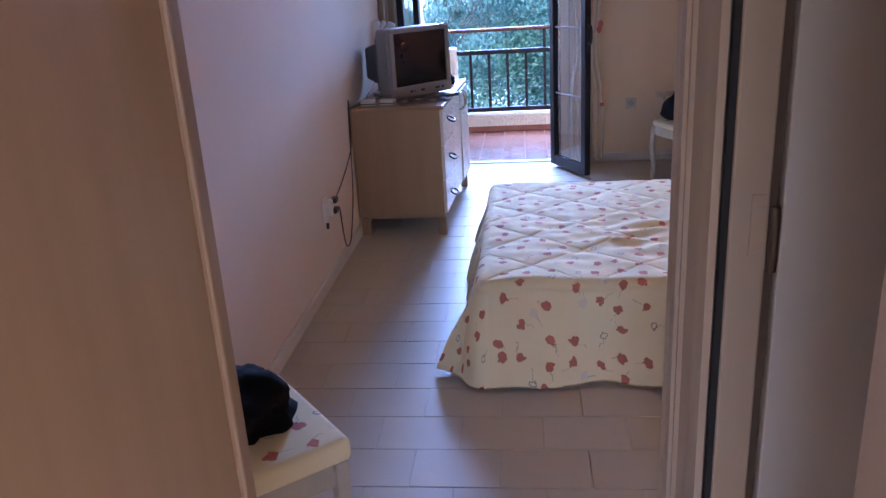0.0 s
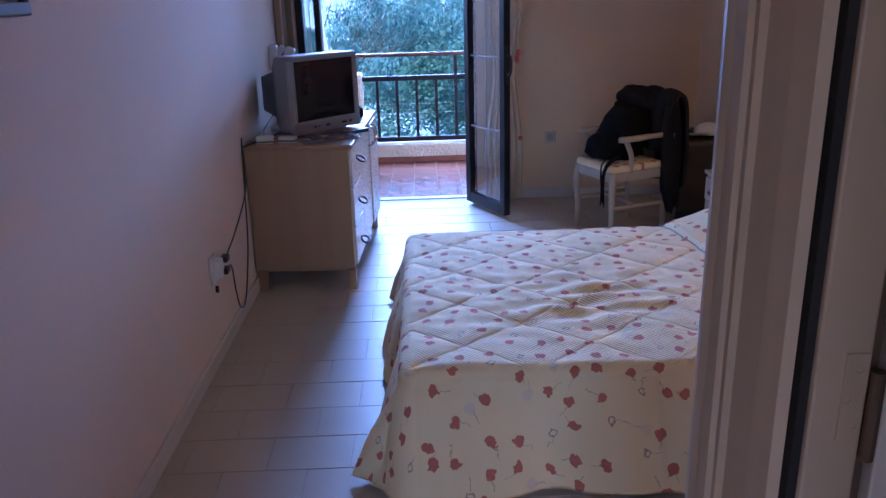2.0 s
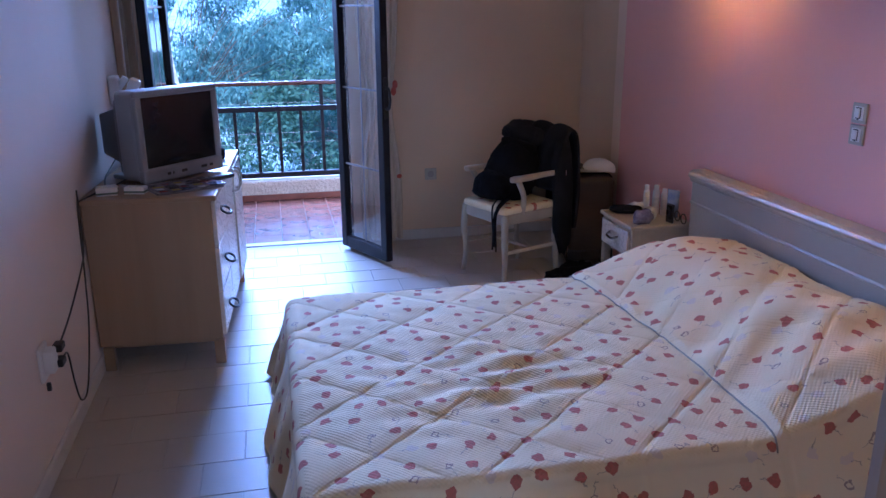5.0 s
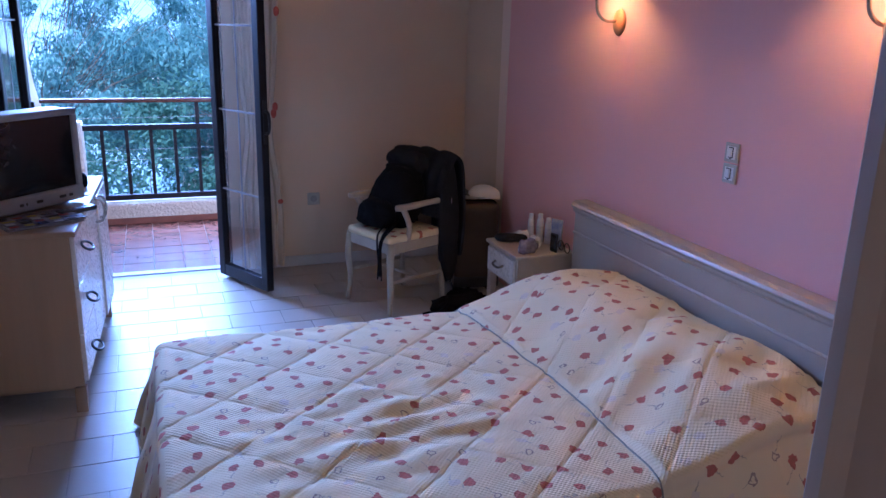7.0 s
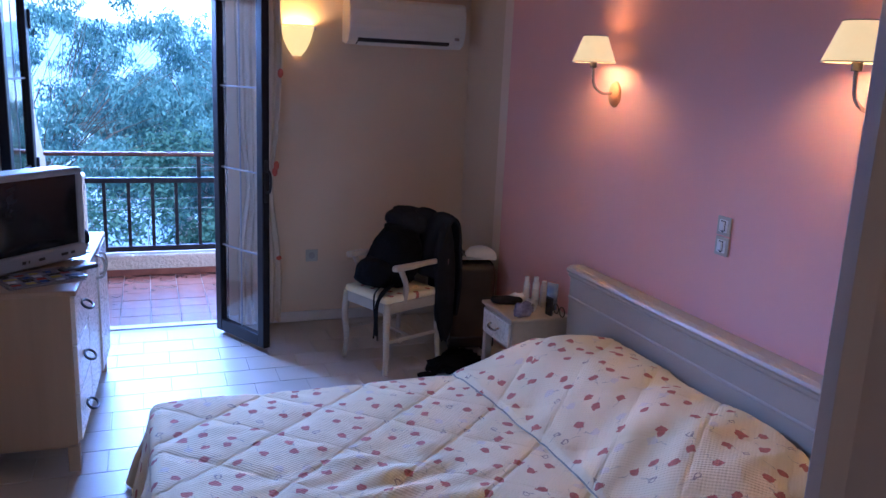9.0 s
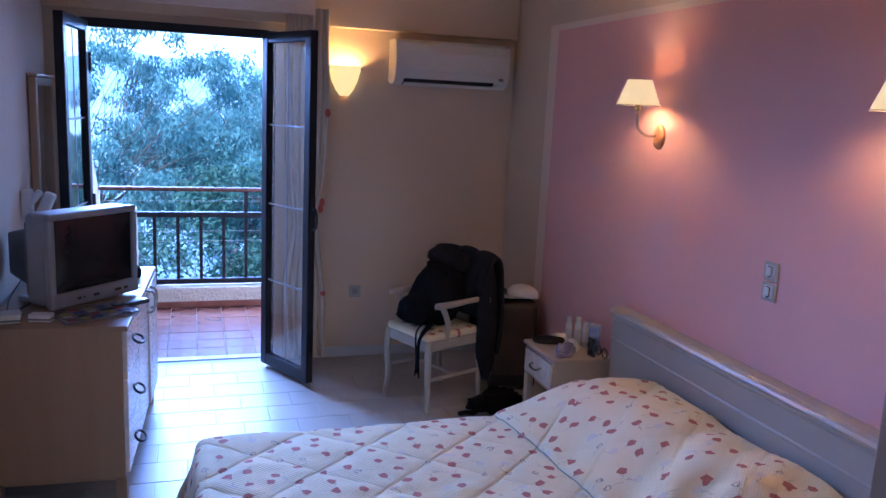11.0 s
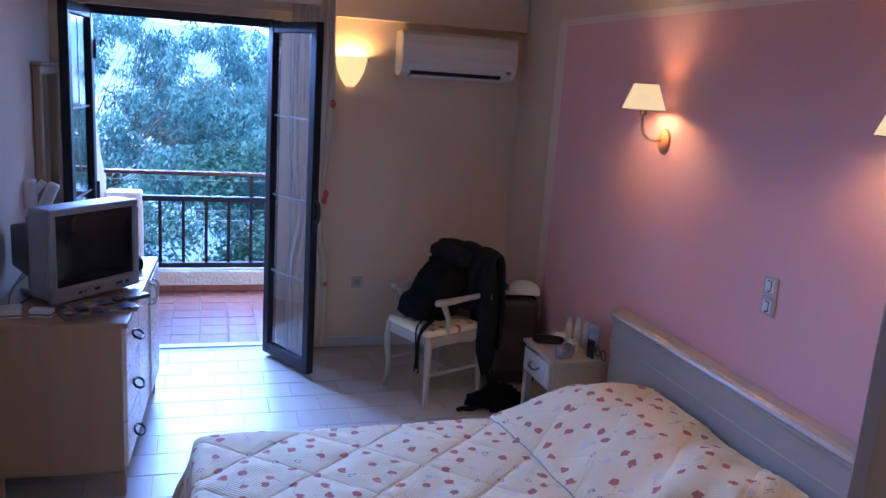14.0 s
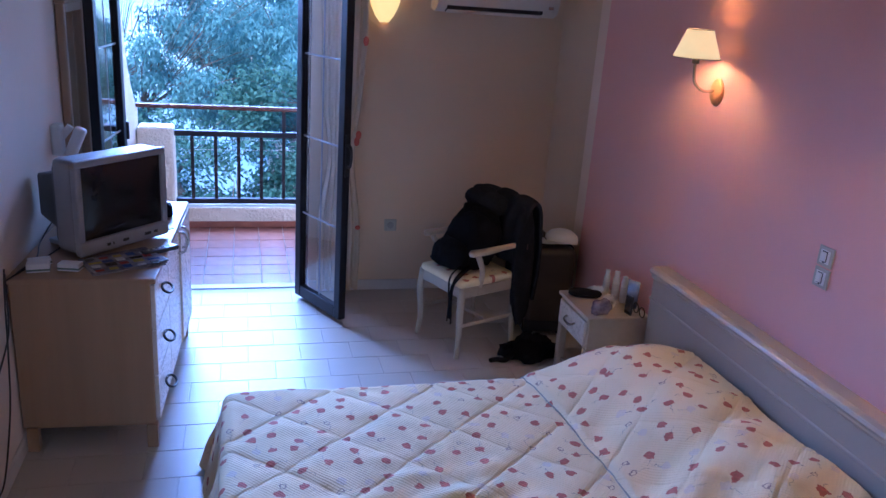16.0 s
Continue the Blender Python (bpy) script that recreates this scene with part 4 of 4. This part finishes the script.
part("bridge", tube([(0, -.006, .036), (-.004, 0, .04), (0, .006, .036)], .0025, 6), BLACKP, goggles)

# ---- lamps ----
LAMP_WARM = (1.0, .62, .20)


def wall_lamp(y):
    l = thing("wall_lamp", pose(RIGHT - .004, y, 0), "lit wall lamp with a cream shade on a wooden rosette", "lamp", "bedside wall lamps")
    part("rosette", lathe([(0, .022), (.022, .021), (.042, .012), (.048, 0), (0, 0)], 24, pose(0, 0, 1.60, 0, -90, 0) @ Matrix.Diagonal((1.25, 1, 1, 1))), LAMPWOOD, l, "orange-brown turned wooden rosette", True)
    p = curve_pts([(-.018, 0, 1.605), (-.07, 0, 1.603), (-.115, 0, 1.635), (-.127, 0, 1.69), (-.128, 0, 1.735)], 24)
    part("arm", tube(p, .0065), CHROME, l, "curved steel arm", True)
    part("socket", lathe([(0, 1.715), (.015, 1.715), (.015, 1.755), (0, 1.755)], 14, pose(-.128, 0, 0)), BLACKP, l)
    part("shade", lathe([(.098, 1.738), (.054, 1.855), (.0525, 1.855), (.0965, 1.738), (.098, 1.738)], 32, pose(-.128, 0, 0)), SHADE, l, "lit cream cloth shade", True)
    for rr, zz in ((.0985, 1.739), (.0545, 1.854)):
        part("shade_trim", tube([(-.128 + rr * math.cos(a), rr * math.sin(a), zz) for a in [2 * math.pi * k / 32 for k in range(32)]], .0018, 6, True), EDGEW, l, "thin brown shade trim")
    part("bulb", lathe([(0, 1.755), (.012, 1.76), (.02, 1.785), (.014, 1.81), (0, 1.816)], 14, pose(-.128, 0, 0)), BULB, l, smooth=True).visible_shadow = False
    d = bpy.data.lights.new("lamp_light", "POINT")
    d.energy, d.color, d.shadow_soft_size = LAMP_W, LAMP_WARM, .03
    o = new("lamp_light", d)
    o.location = (RIGHT - .132, y, 1.785)


wall_lamp(1.985)
wall_lamp(.54)


def sconce():
    s = thing("wall_sconce", pose(1.722, BACK, .03), "lit alabaster glass half-bowl sconce on the cream wall", "lamp")
    prof = [(.028, 1.70), (.055, 1.735), (.082, 1.79), (.100, 1.86), (.104, 1.885), (.099, 1.885), (.095, 1.86), (.077, 1.79), (.05, 1.738), (.0, 1.71)]
    bm = lathe(prof, 24, None, math.pi, math.pi)
    part("bowl", bm, ALABASTER, s, "lit cream alabaster glass bowl", True)
    part("back_plate", box(-.055, .055, -.012, -.001, 1.76, 1.86, .004), CHROME, s)
    for sx in (-1, 1):
        part("clip", box(sx * .107 - .006, sx * .107 + .006, -.02, -.004, 1.862, 1.876, .002), CHROME, s)
    d = bpy.data.lights.new("sconce_light", "POINT")
    d.energy, d.color, d.shadow_soft_size = SCONCE_W, (1.0, .62, .18), .025
    o = new("sconce_light", d)
    o.location = (1.722, BACK - .055, 1.87)


sconce()


# ---- fittings ----
def air_conditioner():
    a = thing("air_conditioner", pose(2.005, BACK, 0), "ivory wall-mounted split air conditioner with a closed flap", "air conditioner")
    w = .762
    body = [(-.001, 1.83), (-.10, 1.815), (-.165, 1.84), (-.195, 1.90), (-.20, 2.02), (-.185, 2.075), (-.15, 2.095), (-.001, 2.095)]
    part("body", prism(body, "x", 0, w, .006), ACP, a)
    part("front_panel", prism([(-.197, 1.91), (-.203, 1.93), (-.205, 2.02), (-.19, 2.072), (-.19, 1.91)], "x", .012, w - .012), ACP, a)
    part("outlet_slot", prism([(-.112, 1.818), (-.166, 1.840), (-.180, 1.872), (-.17, 1.875), (-.11, 1.83)], "x", .06, w - .10), SEAL, a, "dark air outlet slot")
    part("flap", prism([(-.125, 1.812), (-.163, 1.829), (-.160, 1.833), (-.125, 1.817)], "x", .065, w - .105), ACP, a)
    part("badge", box(w - .075, w - .045, -.203, -.195, 1.868, 1.885, .001), CHROME, a)
    return a


air_conditioner()


def switch_plate():
    s = thing("light_switch", pose(RIGHT - .004, 1.147, 1.10), "pair of stacked grey-green switch plates on the pink wall", "switch")
    for z in (-.037, .041):
        pl = part("plate", box(-.008, 0, -.036, .036, z - .036, z + .036, .003), SWITCHG, s)
        part("frame", box(-.010, -.0075, -.023, .023, z - .024, z + .024, .001), WHITEP, pl)
        part("rocker", box(-.016, -.0095, -.009, .009, z - .016, z + .018, .003), WHITEP, pl, "white rocker")
        # thin black plate stands in for the shadow around the rocker
        part("rocker_shadow", box(-.0108, -.0098, -.012, .013, z - .019, z + .021), BLACKP, pl)
        part("terminal", box(-.0115, -.0095, -.004, .004, z - .023, z - .018), BLACKP, pl)


switch_plate()


def outlet():
    o = thing("wall_outlet", pose(1.823, BACK, .45), "round white wall socket on the cream wall", "socket")
    part("plate", box(-.04, .04, -.009, 0, -.04, .04, .004), SWITCHG, o)
    part("well", lathe([(0, .003), (.021, .003), (.022, 0), (.0, 0)], 20, pose(0, -.0092, 0, 90)), surface("grey_socket_well", (.30, .28, .26), (.36, .34, .31), 9, 90, .5, 0), o)


outlet()


def wall_socket_with_plugs():
    o = thing("wall_socket", pose(0, 1.305, .40), "white wall socket with two black plugs and cables", "socket")
    part("plate", box(0, .012, -.045, .045, -.065, .055, .004), WHITEP, o)
    part("adaptor", box(.010, .045, -.03, .03, -.04, .04, .006), WHITEP, o)
    for z, y in ((.028, .03), (-.022, .02)):
        part("plug", box(.03, .062, y - .012, y + .04, z - .013, z + .013, .005), BLACKP, o, "black plug")
    part("small_plug", box(.008, .022, -.02, -.008, -.105, -.075, .003), BLACKP, o)
    p = curve_pts([(.045, .07, .028), (.03, .30, .05), (.018, .60, .13), (.011, .71, .20), (.010, .73, .40)], 30)
    part("cable", tube(p, .0035, 6), BLACKP, o, "thin black cable", True)
    p = curve_pts([(.05, .06, -.022), (.04, .16, -.05), (.03, .23, -.20), (.02, .32, -.31), (.018, .44, -.31), (.014, .60, -.12), (.012, .66, .08), (.010, .70, .30), (.010, .73, .42)], 50)
    part("cable", tube(p, .0035, 6), BLACKP, o, "thin looping brown cable", True)


wall_socket_with_plugs()

mirror = thing("wall_mirror", Matrix.Translation((0, 3.28, 1.745)), "wall mirror in a pale wooden frame above the dresser", "mirror")
for nm, bx in (("frame_side", (.003, .045, 0, .045, -.96, 0)), ("frame_side", (.003, .045, .455, .50, -.96, 0)), ("frame_top", (.003, .045, .045, .455, -.045, 0)), ("frame_bottom", (.003, .045, .045, .455, -.96, -.915))):
    part(nm, box(*bx, .008), BEECH, mirror)
part("frame_ledge", box(.003, .055, -.015, .515, 0, .018, .005), BEECH, mirror)
part("glass", box(.010, .02, .04, .46, -.92, -.04), MIRROR, mirror, "silvered mirror glass")

hair = thing("wall_hairdryer", pose(0, 3.03, 1.14), "white wall-mounted hairdryer in its holder above the dresser", "hairdryer")
part("base", box(.0, .05, -.04, .04, -.09, .06, .012, seg=3), WHITEP, hair)
part("handle", box(.06, .115, -.03, .03, -.07, .085, .014, pose(.02, 0, 0, 0, 24, 0), 3), WHITEP, hair, "white dryer handset")
part("arm", tube(curve_pts([(.03, 0, -.02), (.07, 0, .03), (.085, 0, .05)], 12), .018, 10), WHITEP, hair, smooth=True)
part("cord", tube([(.03 + .012 * math.cos(k * .9), .012 * math.sin(k * .9), -.09 - .0035 * k) for k in range(60)], .003, 6), WHITEP, hair, "coiled white cord", True)

# ---- small things on the dresser ----
TOP = .768


def magazine(x, y, a, n, colors, label):
    g = thing("magazine", pose(x, y, TOP + .0005, 0, 0, a), label, "magazine", "magazines on the dresser")
    for k in range(n):
        mat = surface("printed_cover", colors[k % len(colors)][0], colors[k % len(colors)][1], 22, 60, .22, 0)
        part("cover", box(-.145, .145, -.105, .105, .004 * k, .004 * k + .0036, 0, pose(.004 * k, .003 * k, 0, 0, 0, 4 * k)), mat, g)
    for k in range(5):
        c = ((.35, .06, .05), (.45, .34, .09), (.05, .09, .25), (.60, .58, .55), (.02, .02, .025))[k]
        nm = "print_ink" + "abcde"[k]
        mat = bpy.data.materials[nm] if nm in bpy.data.materials else surface(nm, c, tuple(v * .7 for v in c), 30, 90, .25, 0)
        z = .004 * n
        for q in range(4):
            x, y = -.13 + .055 * ((k + 2 * q) % 5), -.095 + .047 * q
            part("printed_block", box(x, x + .034 + .008 * ((k * q) % 3), y, y + .022 + .007 * ((k + q) % 3), z, z + .0005 + .0002 * k), mat, g)


magazine(.40, 2.235, 25, 3, (((.10, .09, .10), (.45, .40, .38)), ((.5, .45, .40), (.12, .10, .12)), ((.06, .06, .08), (.35, .30, .32))), "glossy printed magazines stacked in front of the television")
remote = thing("remote_control", pose(.535, 2.37, TOP, 0, 0, 40), "black remote control lying by the television", "remote")
part("body", box(-.085, .085, -.022, .022, 0, .02, .006), BLACKP, remote)
for i in range(5):
    part("button", box(-.06 + .026 * i, -.05 + .026 * i, -.006, .006, .0195, .0225, .001), SWITCHG, remote)
for x, y, a, h, lab in ((.10, 2.155, 8, .035, "small white cardboard box on the dresser"), (.215, 2.165, -12, .03, "small white box with a green side on the dresser"), (.085, 2.24, 20, .022, "flat white packet on the dresser")):
    bx = thing("small_box", pose(x, y, TOP, 0, 0, a), lab, "box", "small boxes on the dresser")
    part("carton", box(-.042, .042, -.024, .024, 0, h, .002), WHITEP, bx)
    part("printed_band", box(-.0425, .0425, -.0245, .0245, .006, .014), surface("green_band", (.10, .16, .14), (.16, .22, .19), 20, 90, .5, 0) if "green_band" not in bpy.data.materials else bpy.data.materials["green_band"], bx)
camcase = thing("camera_bag", pose(.47, 2.93, TOP, 0, 0, 10), "small dark camera bag with a coiled strap on the dresser", "bag")
part("body", box(-.075, .075, -.05, .05, 0, .062, .018, seg=3), BLACKC, camcase)
part("strap", tube([(-.03 + .035 * math.cos(t) + .004 * t, -.06 + .01 * math.sin(2 * t), .05 + .028 * math.sin(t)) for t in [k * .35 for k in range(40)]], .004, 6), BLACKC, camcase, smooth=True)
for x, y in ((.52, 2.72), (.50, 2.81)):
    note = thing("paper_note", pose(x, y, TOP, 0, 0, 30 if y < 2.8 else 75), "white folded paper lying on the dresser", "paper", "papers on the dresser")
    part("sheet", box(-.04, .04, -.03, .03, 0, .004, .001), WHITEP, note)
lead = thing("tv_cable", pose(0, 0, 0), "thin black television lead lying behind the set", "cable")
part("wire", tube(curve_pts([(.03, 2.12, TOP + .004), (.06, 2.30, TOP + .006), (.05, 2.42, TOP + .03), (.07, 2.60, TOP + .08)], 24), .003, 6), BLACKP, lead, smooth=True)
part("wire", tube(curve_pts([(.012, 2.04, TOP - .02), (.015, 2.05, TOP + .004), (.10, 2.33, TOP + .004), (.16, 2.50, TOP + .02)], 24), .003, 6), BLACKP, lead, smooth=True)

# ---- outdoors ----
GROUND = surface("dry_earth_and_grass", (.10, .09, .05), (.17, .15, .08), .4, 5, .95, .4, .05)
SEA = surface("pale_bay_water", (.16, .24, .30), (.22, .30, .36), .004, .08, .12, .15, .2)
# distance haze is put into the hills' pale blue colour
HILL = surface("haze_tinted_far_hills", (.24, .42, .64), (.31, .49, .70), .002, .02, .95, 0)
CABLEG = surface("weathered_grey_cable", (.16, .17, .18), (.22, .23, .24), 5, 60, .6, 0)
BARK = surface("pale_eucalyptus_bark", (.32, .30, .28), (.52, .49, .46), 3, 22, .85, .6, .02)
DARKBARK = surface("brown_bark", (.05, .045, .038), (.09, .078, .062), 4, 30, .9, .6, .02)


def leaf_material(name, a, b):
    s = Nodes(name)
    geo = s.t.nodes.new("ShaderNodeNewGeometry")
    v = s.coords("Object")
    f = s.math("ADD", s.math("MULTIPLY", geo.outputs["Random Per Island"], .6), s.math("MULTIPLY", s.noise(v, .9), .4))
    col = s.mix(f, a, b)
    s.put(col, .6, **{"Specular IOR Level": .2})
    tr = s.t.nodes.new("ShaderNodeBsdfTranslucent")
    s.link(col, tr.inputs[0])
    mx = s.t.nodes.new("ShaderNodeMixShader")
    mx.inputs[0].default_value = .4
    s.link(s.b.outputs[0], mx.inputs[1])
    s.link(tr.outputs[0], mx.inputs[2])
    s.link(mx.outputs[0], s.t.nodes["Material Output"].inputs[0])
    return s.mat


EUC = leaf_material("grey_green_eucalyptus_leaf", (.045, .14, .14), (.16, .30, .30))
CITRUS = leaf_material("deep_green_leaf", (.025, .08, .065), (.09, .18, .14))

bm = bmesh.new()
vs = [bm.verts.new(c) for c in ((-4000, -600, -5.2), (4000, -600, -5.2), (4000, 4800, -5.2), (-4000, 4800, -5.2))]
bm.faces.new(vs)
tagged(part("ground", bm, GROUND), "dry earth and grass below the balcony", "ground", kind="structure")
bm = bmesh.new()
bm.faces.new([bm.verts.new(c) for c in ((-3500, 24, -5.0), (3500, 24, -5.0), (3500, 2600, -5.0), (-3500, 2600, -5.0))])
tagged(part("water", bm, SEA), "calm pale bay water beyond the trees", "water", kind="structure")
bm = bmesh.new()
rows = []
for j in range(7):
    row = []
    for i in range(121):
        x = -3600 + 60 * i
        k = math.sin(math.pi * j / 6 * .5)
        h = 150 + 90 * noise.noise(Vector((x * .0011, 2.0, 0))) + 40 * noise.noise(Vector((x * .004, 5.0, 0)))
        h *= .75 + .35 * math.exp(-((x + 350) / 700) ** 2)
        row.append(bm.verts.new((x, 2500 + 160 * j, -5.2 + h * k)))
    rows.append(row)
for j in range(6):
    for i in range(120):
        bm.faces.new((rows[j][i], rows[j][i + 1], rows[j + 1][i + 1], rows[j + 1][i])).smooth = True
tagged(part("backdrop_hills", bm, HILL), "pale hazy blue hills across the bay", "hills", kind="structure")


def leaf_cloud(name, clumps, count, length, width, droop, material, seed, parent):
    """Many small leaves scattered in hanging clumps; each is a folded two-triangle blade."""
    rng = np.random.default_rng(seed)
    c = np.array([k[:3] for k in clumps])
    rad = np.array([k[3] for k in clumps])
    pick = rng.choice(len(clumps), count, p=rad ** 2 / (rad ** 2).sum())
    d = rng.normal(size=(count, 3))
    d /= np.linalg.norm(d, axis=1)[:, None]
    p = c[pick] + d * (rad[pick] * rng.random(count) ** .45)[:, None] * np.array([1, 1, .85])
    ang = rng.random(count) * 2 * np.pi
    tilt = rng.normal(-droop, .45, count)
    ax = np.stack([np.cos(ang) * np.cos(tilt), np.sin(ang) * np.cos(tilt), np.sin(tilt)], 1)
    side = np.cross(ax, rng.normal(size=(count, 3)))
    side /= np.linalg.norm(side, axis=1)[:, None] + 1e-9
    ln = (length * (.6 + .8 * rng.random(count)))[:, None]
    wd = (width * (.6 + .8 * rng.random(count)))[:, None]
    v = np.empty((count, 4, 3))
    v[:, 0] = p
    v[:, 1] = p + ax * ln * .45 + side * wd
    v[:, 2] = p + ax * ln
    v[:, 3] = p + ax * ln * .45 - side * wd
    me = bpy.data.meshes.new(name)
    me.from_pydata(v.reshape(-1, 3).tolist(), [], (np.arange(count * 4).reshape(-1, 4)).tolist())
    me.materials.append(material)
    ob = new(name, me)
    ob.parent = parent
    return ob


def grow(bm, start, way, length, radius, depth, rng, tips, droop=.0, spread=.65):
    n = 6
    pts, rad = [], []
    p, w = Vector(start), Vector(way).normalized()
    for k in range(n + 1):
        pts.append(p.copy())
        rad.append(radius * (1 - .45 * k / n))
        w = (w + Vector((rng.gauss(0, .14), rng.gauss(0, .14), rng.gauss(.02, .10) - droop))).normalized()
        p = p + w * length / n
        if depth <= 1 and k > 1:
            tips.append(p.copy())
    add_tube(bm, pts, rad, 7 if depth > 2 else 5)
    if depth > 0:
        for k in range(3 if depth > 1 else 4):
            i = rng.randint(3, n)
            q = Vector((rng.gauss(0, spread), rng.gauss(0, spread), rng.gauss(.15, .35)))
            grow(bm, pts[i], (w + q).normalized(), length * rng.uniform(.55, .8), rad[i] * .68, depth - 1, rng, tips, droop + .012, spread)


def tree(name, at, way, height, radius, label, leaf, bark, count, clump, length, width, droop, seed, depth=3, spread=.65, crown=None):
    rng = random.Random(seed)
    t = thing(name, pose(*at), label, "tree")
    bm, tips = bmesh.new(), []
    grow(bm, (0, 0, 0), way, height * .45, radius, depth, rng, tips, 0, spread)
    part("trunk", bm, bark, t, smooth=True)
    clumps = [(p.x, p.y, p.z - clump * .3, clump * rng.uniform(.6, 1.25)) for p in tips]
    if crown:
        # outer sprays of the crown, each on a thin twig from the nearest limb
        cx, cy, cz, rx, ry, rz, n = crown
        twigs = bmesh.new()
        for k in range(n):
            a, b, q = rng.uniform(0, 2 * math.pi), rng.uniform(-1, 1), rng.uniform(.25, 1) ** .5
            h = math.sqrt(1 - b * b)
            p = Vector((cx + rx * q * h * math.cos(a), cy + ry * q * h * math.sin(a), cz + rz * q * b))
            near = min(tips, key=lambda t: (t - p).length)
            mid = (near + p) / 2 + Vector((rng.gauss(0, .1), rng.gauss(0, .1), .15))
            add_tube(twigs, [near, mid, p], [.010, .006, .003], 4)
            clumps.append((p.x, p.y, p.z, clump * rng.uniform(.5, 1.15)))
        tagged(part("fine_twig_mass", twigs, DARKBARK, t), kind="stuff")
    leaf_cloud("crown", clumps, count, length, width, droop, leaf, seed, t)
    return t


tree("eucalyptus_tree", (-1.9, 14.0, -5.2), (.06, 0, 1), 9.3, .30, "tall eucalyptus with pale bark and hanging grey-green leaves", EUC, BARK, 280000, .34, .10, .014, 1.0, 5, 4, .75, (0, 0, 6.1, 4.6, 1.8, 2.9, 240))
tree("eucalyptus_tree", (2.8, 16.5, -5.2), (-.08, 0, 1), 8.5, .26, "eucalyptus with spreading pale limbs and thin foliage", EUC, BARK, 150000, .34, .10, .014, 1.0, 12, 4, .8, (-.4, 0, 5.7, 3.8, 1.6, 2.5, 110))
for x, y, h, sd, n in ((1.1, 11.0, 6.2, 21, 22000), (-.9, 11.6, 5.0, 31, 14000), (3.4, 11.5, 6.6, 41, 18000), (-4.2, 13.0, 6.0, 51, 14000)):
    tree("leafy_tree", (x, y, -5.2), (0, 0, 1), h, .12, "dense dark-green leafy tree below the balcony", CITRUS, DARKBARK, n * 3, .42, .085, .022, .4, sd, 3, .8, (0, 0, h * .62, 1.9, 1.2, h * .33, 60))

for x, y, h, sd in ((-5.0, 23.0, 9.0, 61), (2.6, 24.5, 8.4, 81)):
    tree("eucalyptus_tree", (x, y, -5.2), (.03, 0, 1), h, .24, "farther eucalyptus with a dense blue-green crown", EUC, BARK, 45000, .50, .18, .030, .9, sd, 3, .8, (0, 0, h * .60, 2.5, 1.6, h * .33, 80))

PALEWALL = surface("pale_house_plaster", (.60, .60, .58), (.68, .68, .66), .5, 6, .85, .2)
house = thing("apartment_building", pose(-14.5, 47, -5.2), "distant pale apartment block with dark windows", "building")
part("wall", box(-4, 4, 0, 8, 0, 7.2, .05), PALEWALL, house)
part("roof", box(-4.2, 4.2, -.2, 8.2, 7.2, 7.5, .03), PALEWALL, house)
for f in range(2):
    for k in range(4):
        x = -3 + 1.9 * k
        w = part("window", box(x - .45, x + .45, -.06, .04, 1.4 + 2.7 * f, 2.9 + 2.7 * f, .02), WHITEP, house)
        for sx in (-1, 1):
            part("pane", box(min(x + sx * .04, x + sx * .4), max(x + sx * .04, x + sx * .4), -.075, -.055, 1.46 + 2.7 * f, 2.84 + 2.7 * f), SCREEN, w)
for z in (.56, .20, .08):
    cb = thing("overhead_cable", pose(0, 8.2, z), "thin pale overhead cable strung past the balcony", "cable", "overhead cables")
    part("wire", tube([(-9 + .9 * k, .02 * k, .16 * ((k - 10) / 10) ** 2 - .10) for k in range(21)], .0015, 5), CABLEG, cb)

# ---- floor tiles ----
def tile_mesh(name, w, d, material):
    bm = box(-w / 2, w / 2, -d / 2, d / 2, -.008, 0)
    top = [e for e in bm.edges if all(v.co.z > -.001 for v in e.verts)]
    bmesh.ops.bevel(bm, geom=top, offset=.0010, segments=1, affect="EDGES")
    me = bpy.data.meshes.new(name)
    bm.to_mesh(me)
    bm.free()
    me.materials.append(material)
    return me


TW, TD = .277, .20
tile_me = tile_mesh("tile", TW - .003, TD - .003, TILE)
rest = bmesh.new()
rng = random.Random(8)
for j in range(-32, 6):
    yc = 2.91 + TD * j
    if yc > 3.86 or yc < -3.35:
        continue
    for i in range(-5, 9):
        xc = .7665 + TW * i + (.1385 if j % 2 else 0)
        if xc < -.08 or xc > 2.95:
            continue
        m = pose(xc, yc, rng.uniform(-.0007, .0007), rng.uniform(-.1, .1), rng.uniform(-.1, .1), 0)
        if yc > -.75:
            o = new("tile", tile_me)
            o.matrix_world = m
            o.parent = floor
        else:
            add_box(rest, xc - TW / 2 + .002, xc + TW / 2 - .002, yc - TD / 2 + .002, yc + TD / 2 - .002, -.008, 0)
tagged(part("corridor_tiles", rest, TILE, floor), kind="stuff")
sill = tagged(part("door_sill", box(OPEN0, OPEN1, 3.885, 3.955, -.02, .004, .003), TILE), "pale stone sill of the balcony door", "sill", kind="structure")
terra_me = tile_mesh("tile", .186, .186, TERRA)
for j in range(7):
    for i in range(16):
        xc, yc = .15 + .190 * i, 4.055 + .190 * j
        if xc > 2.95 or yc > 5.2:
            continue
        o = new("tile", terra_me)
        o.matrix_world = pose(xc, yc, -.001 + rng.uniform(-.0008, .0008))
        o.parent = balcony_floor
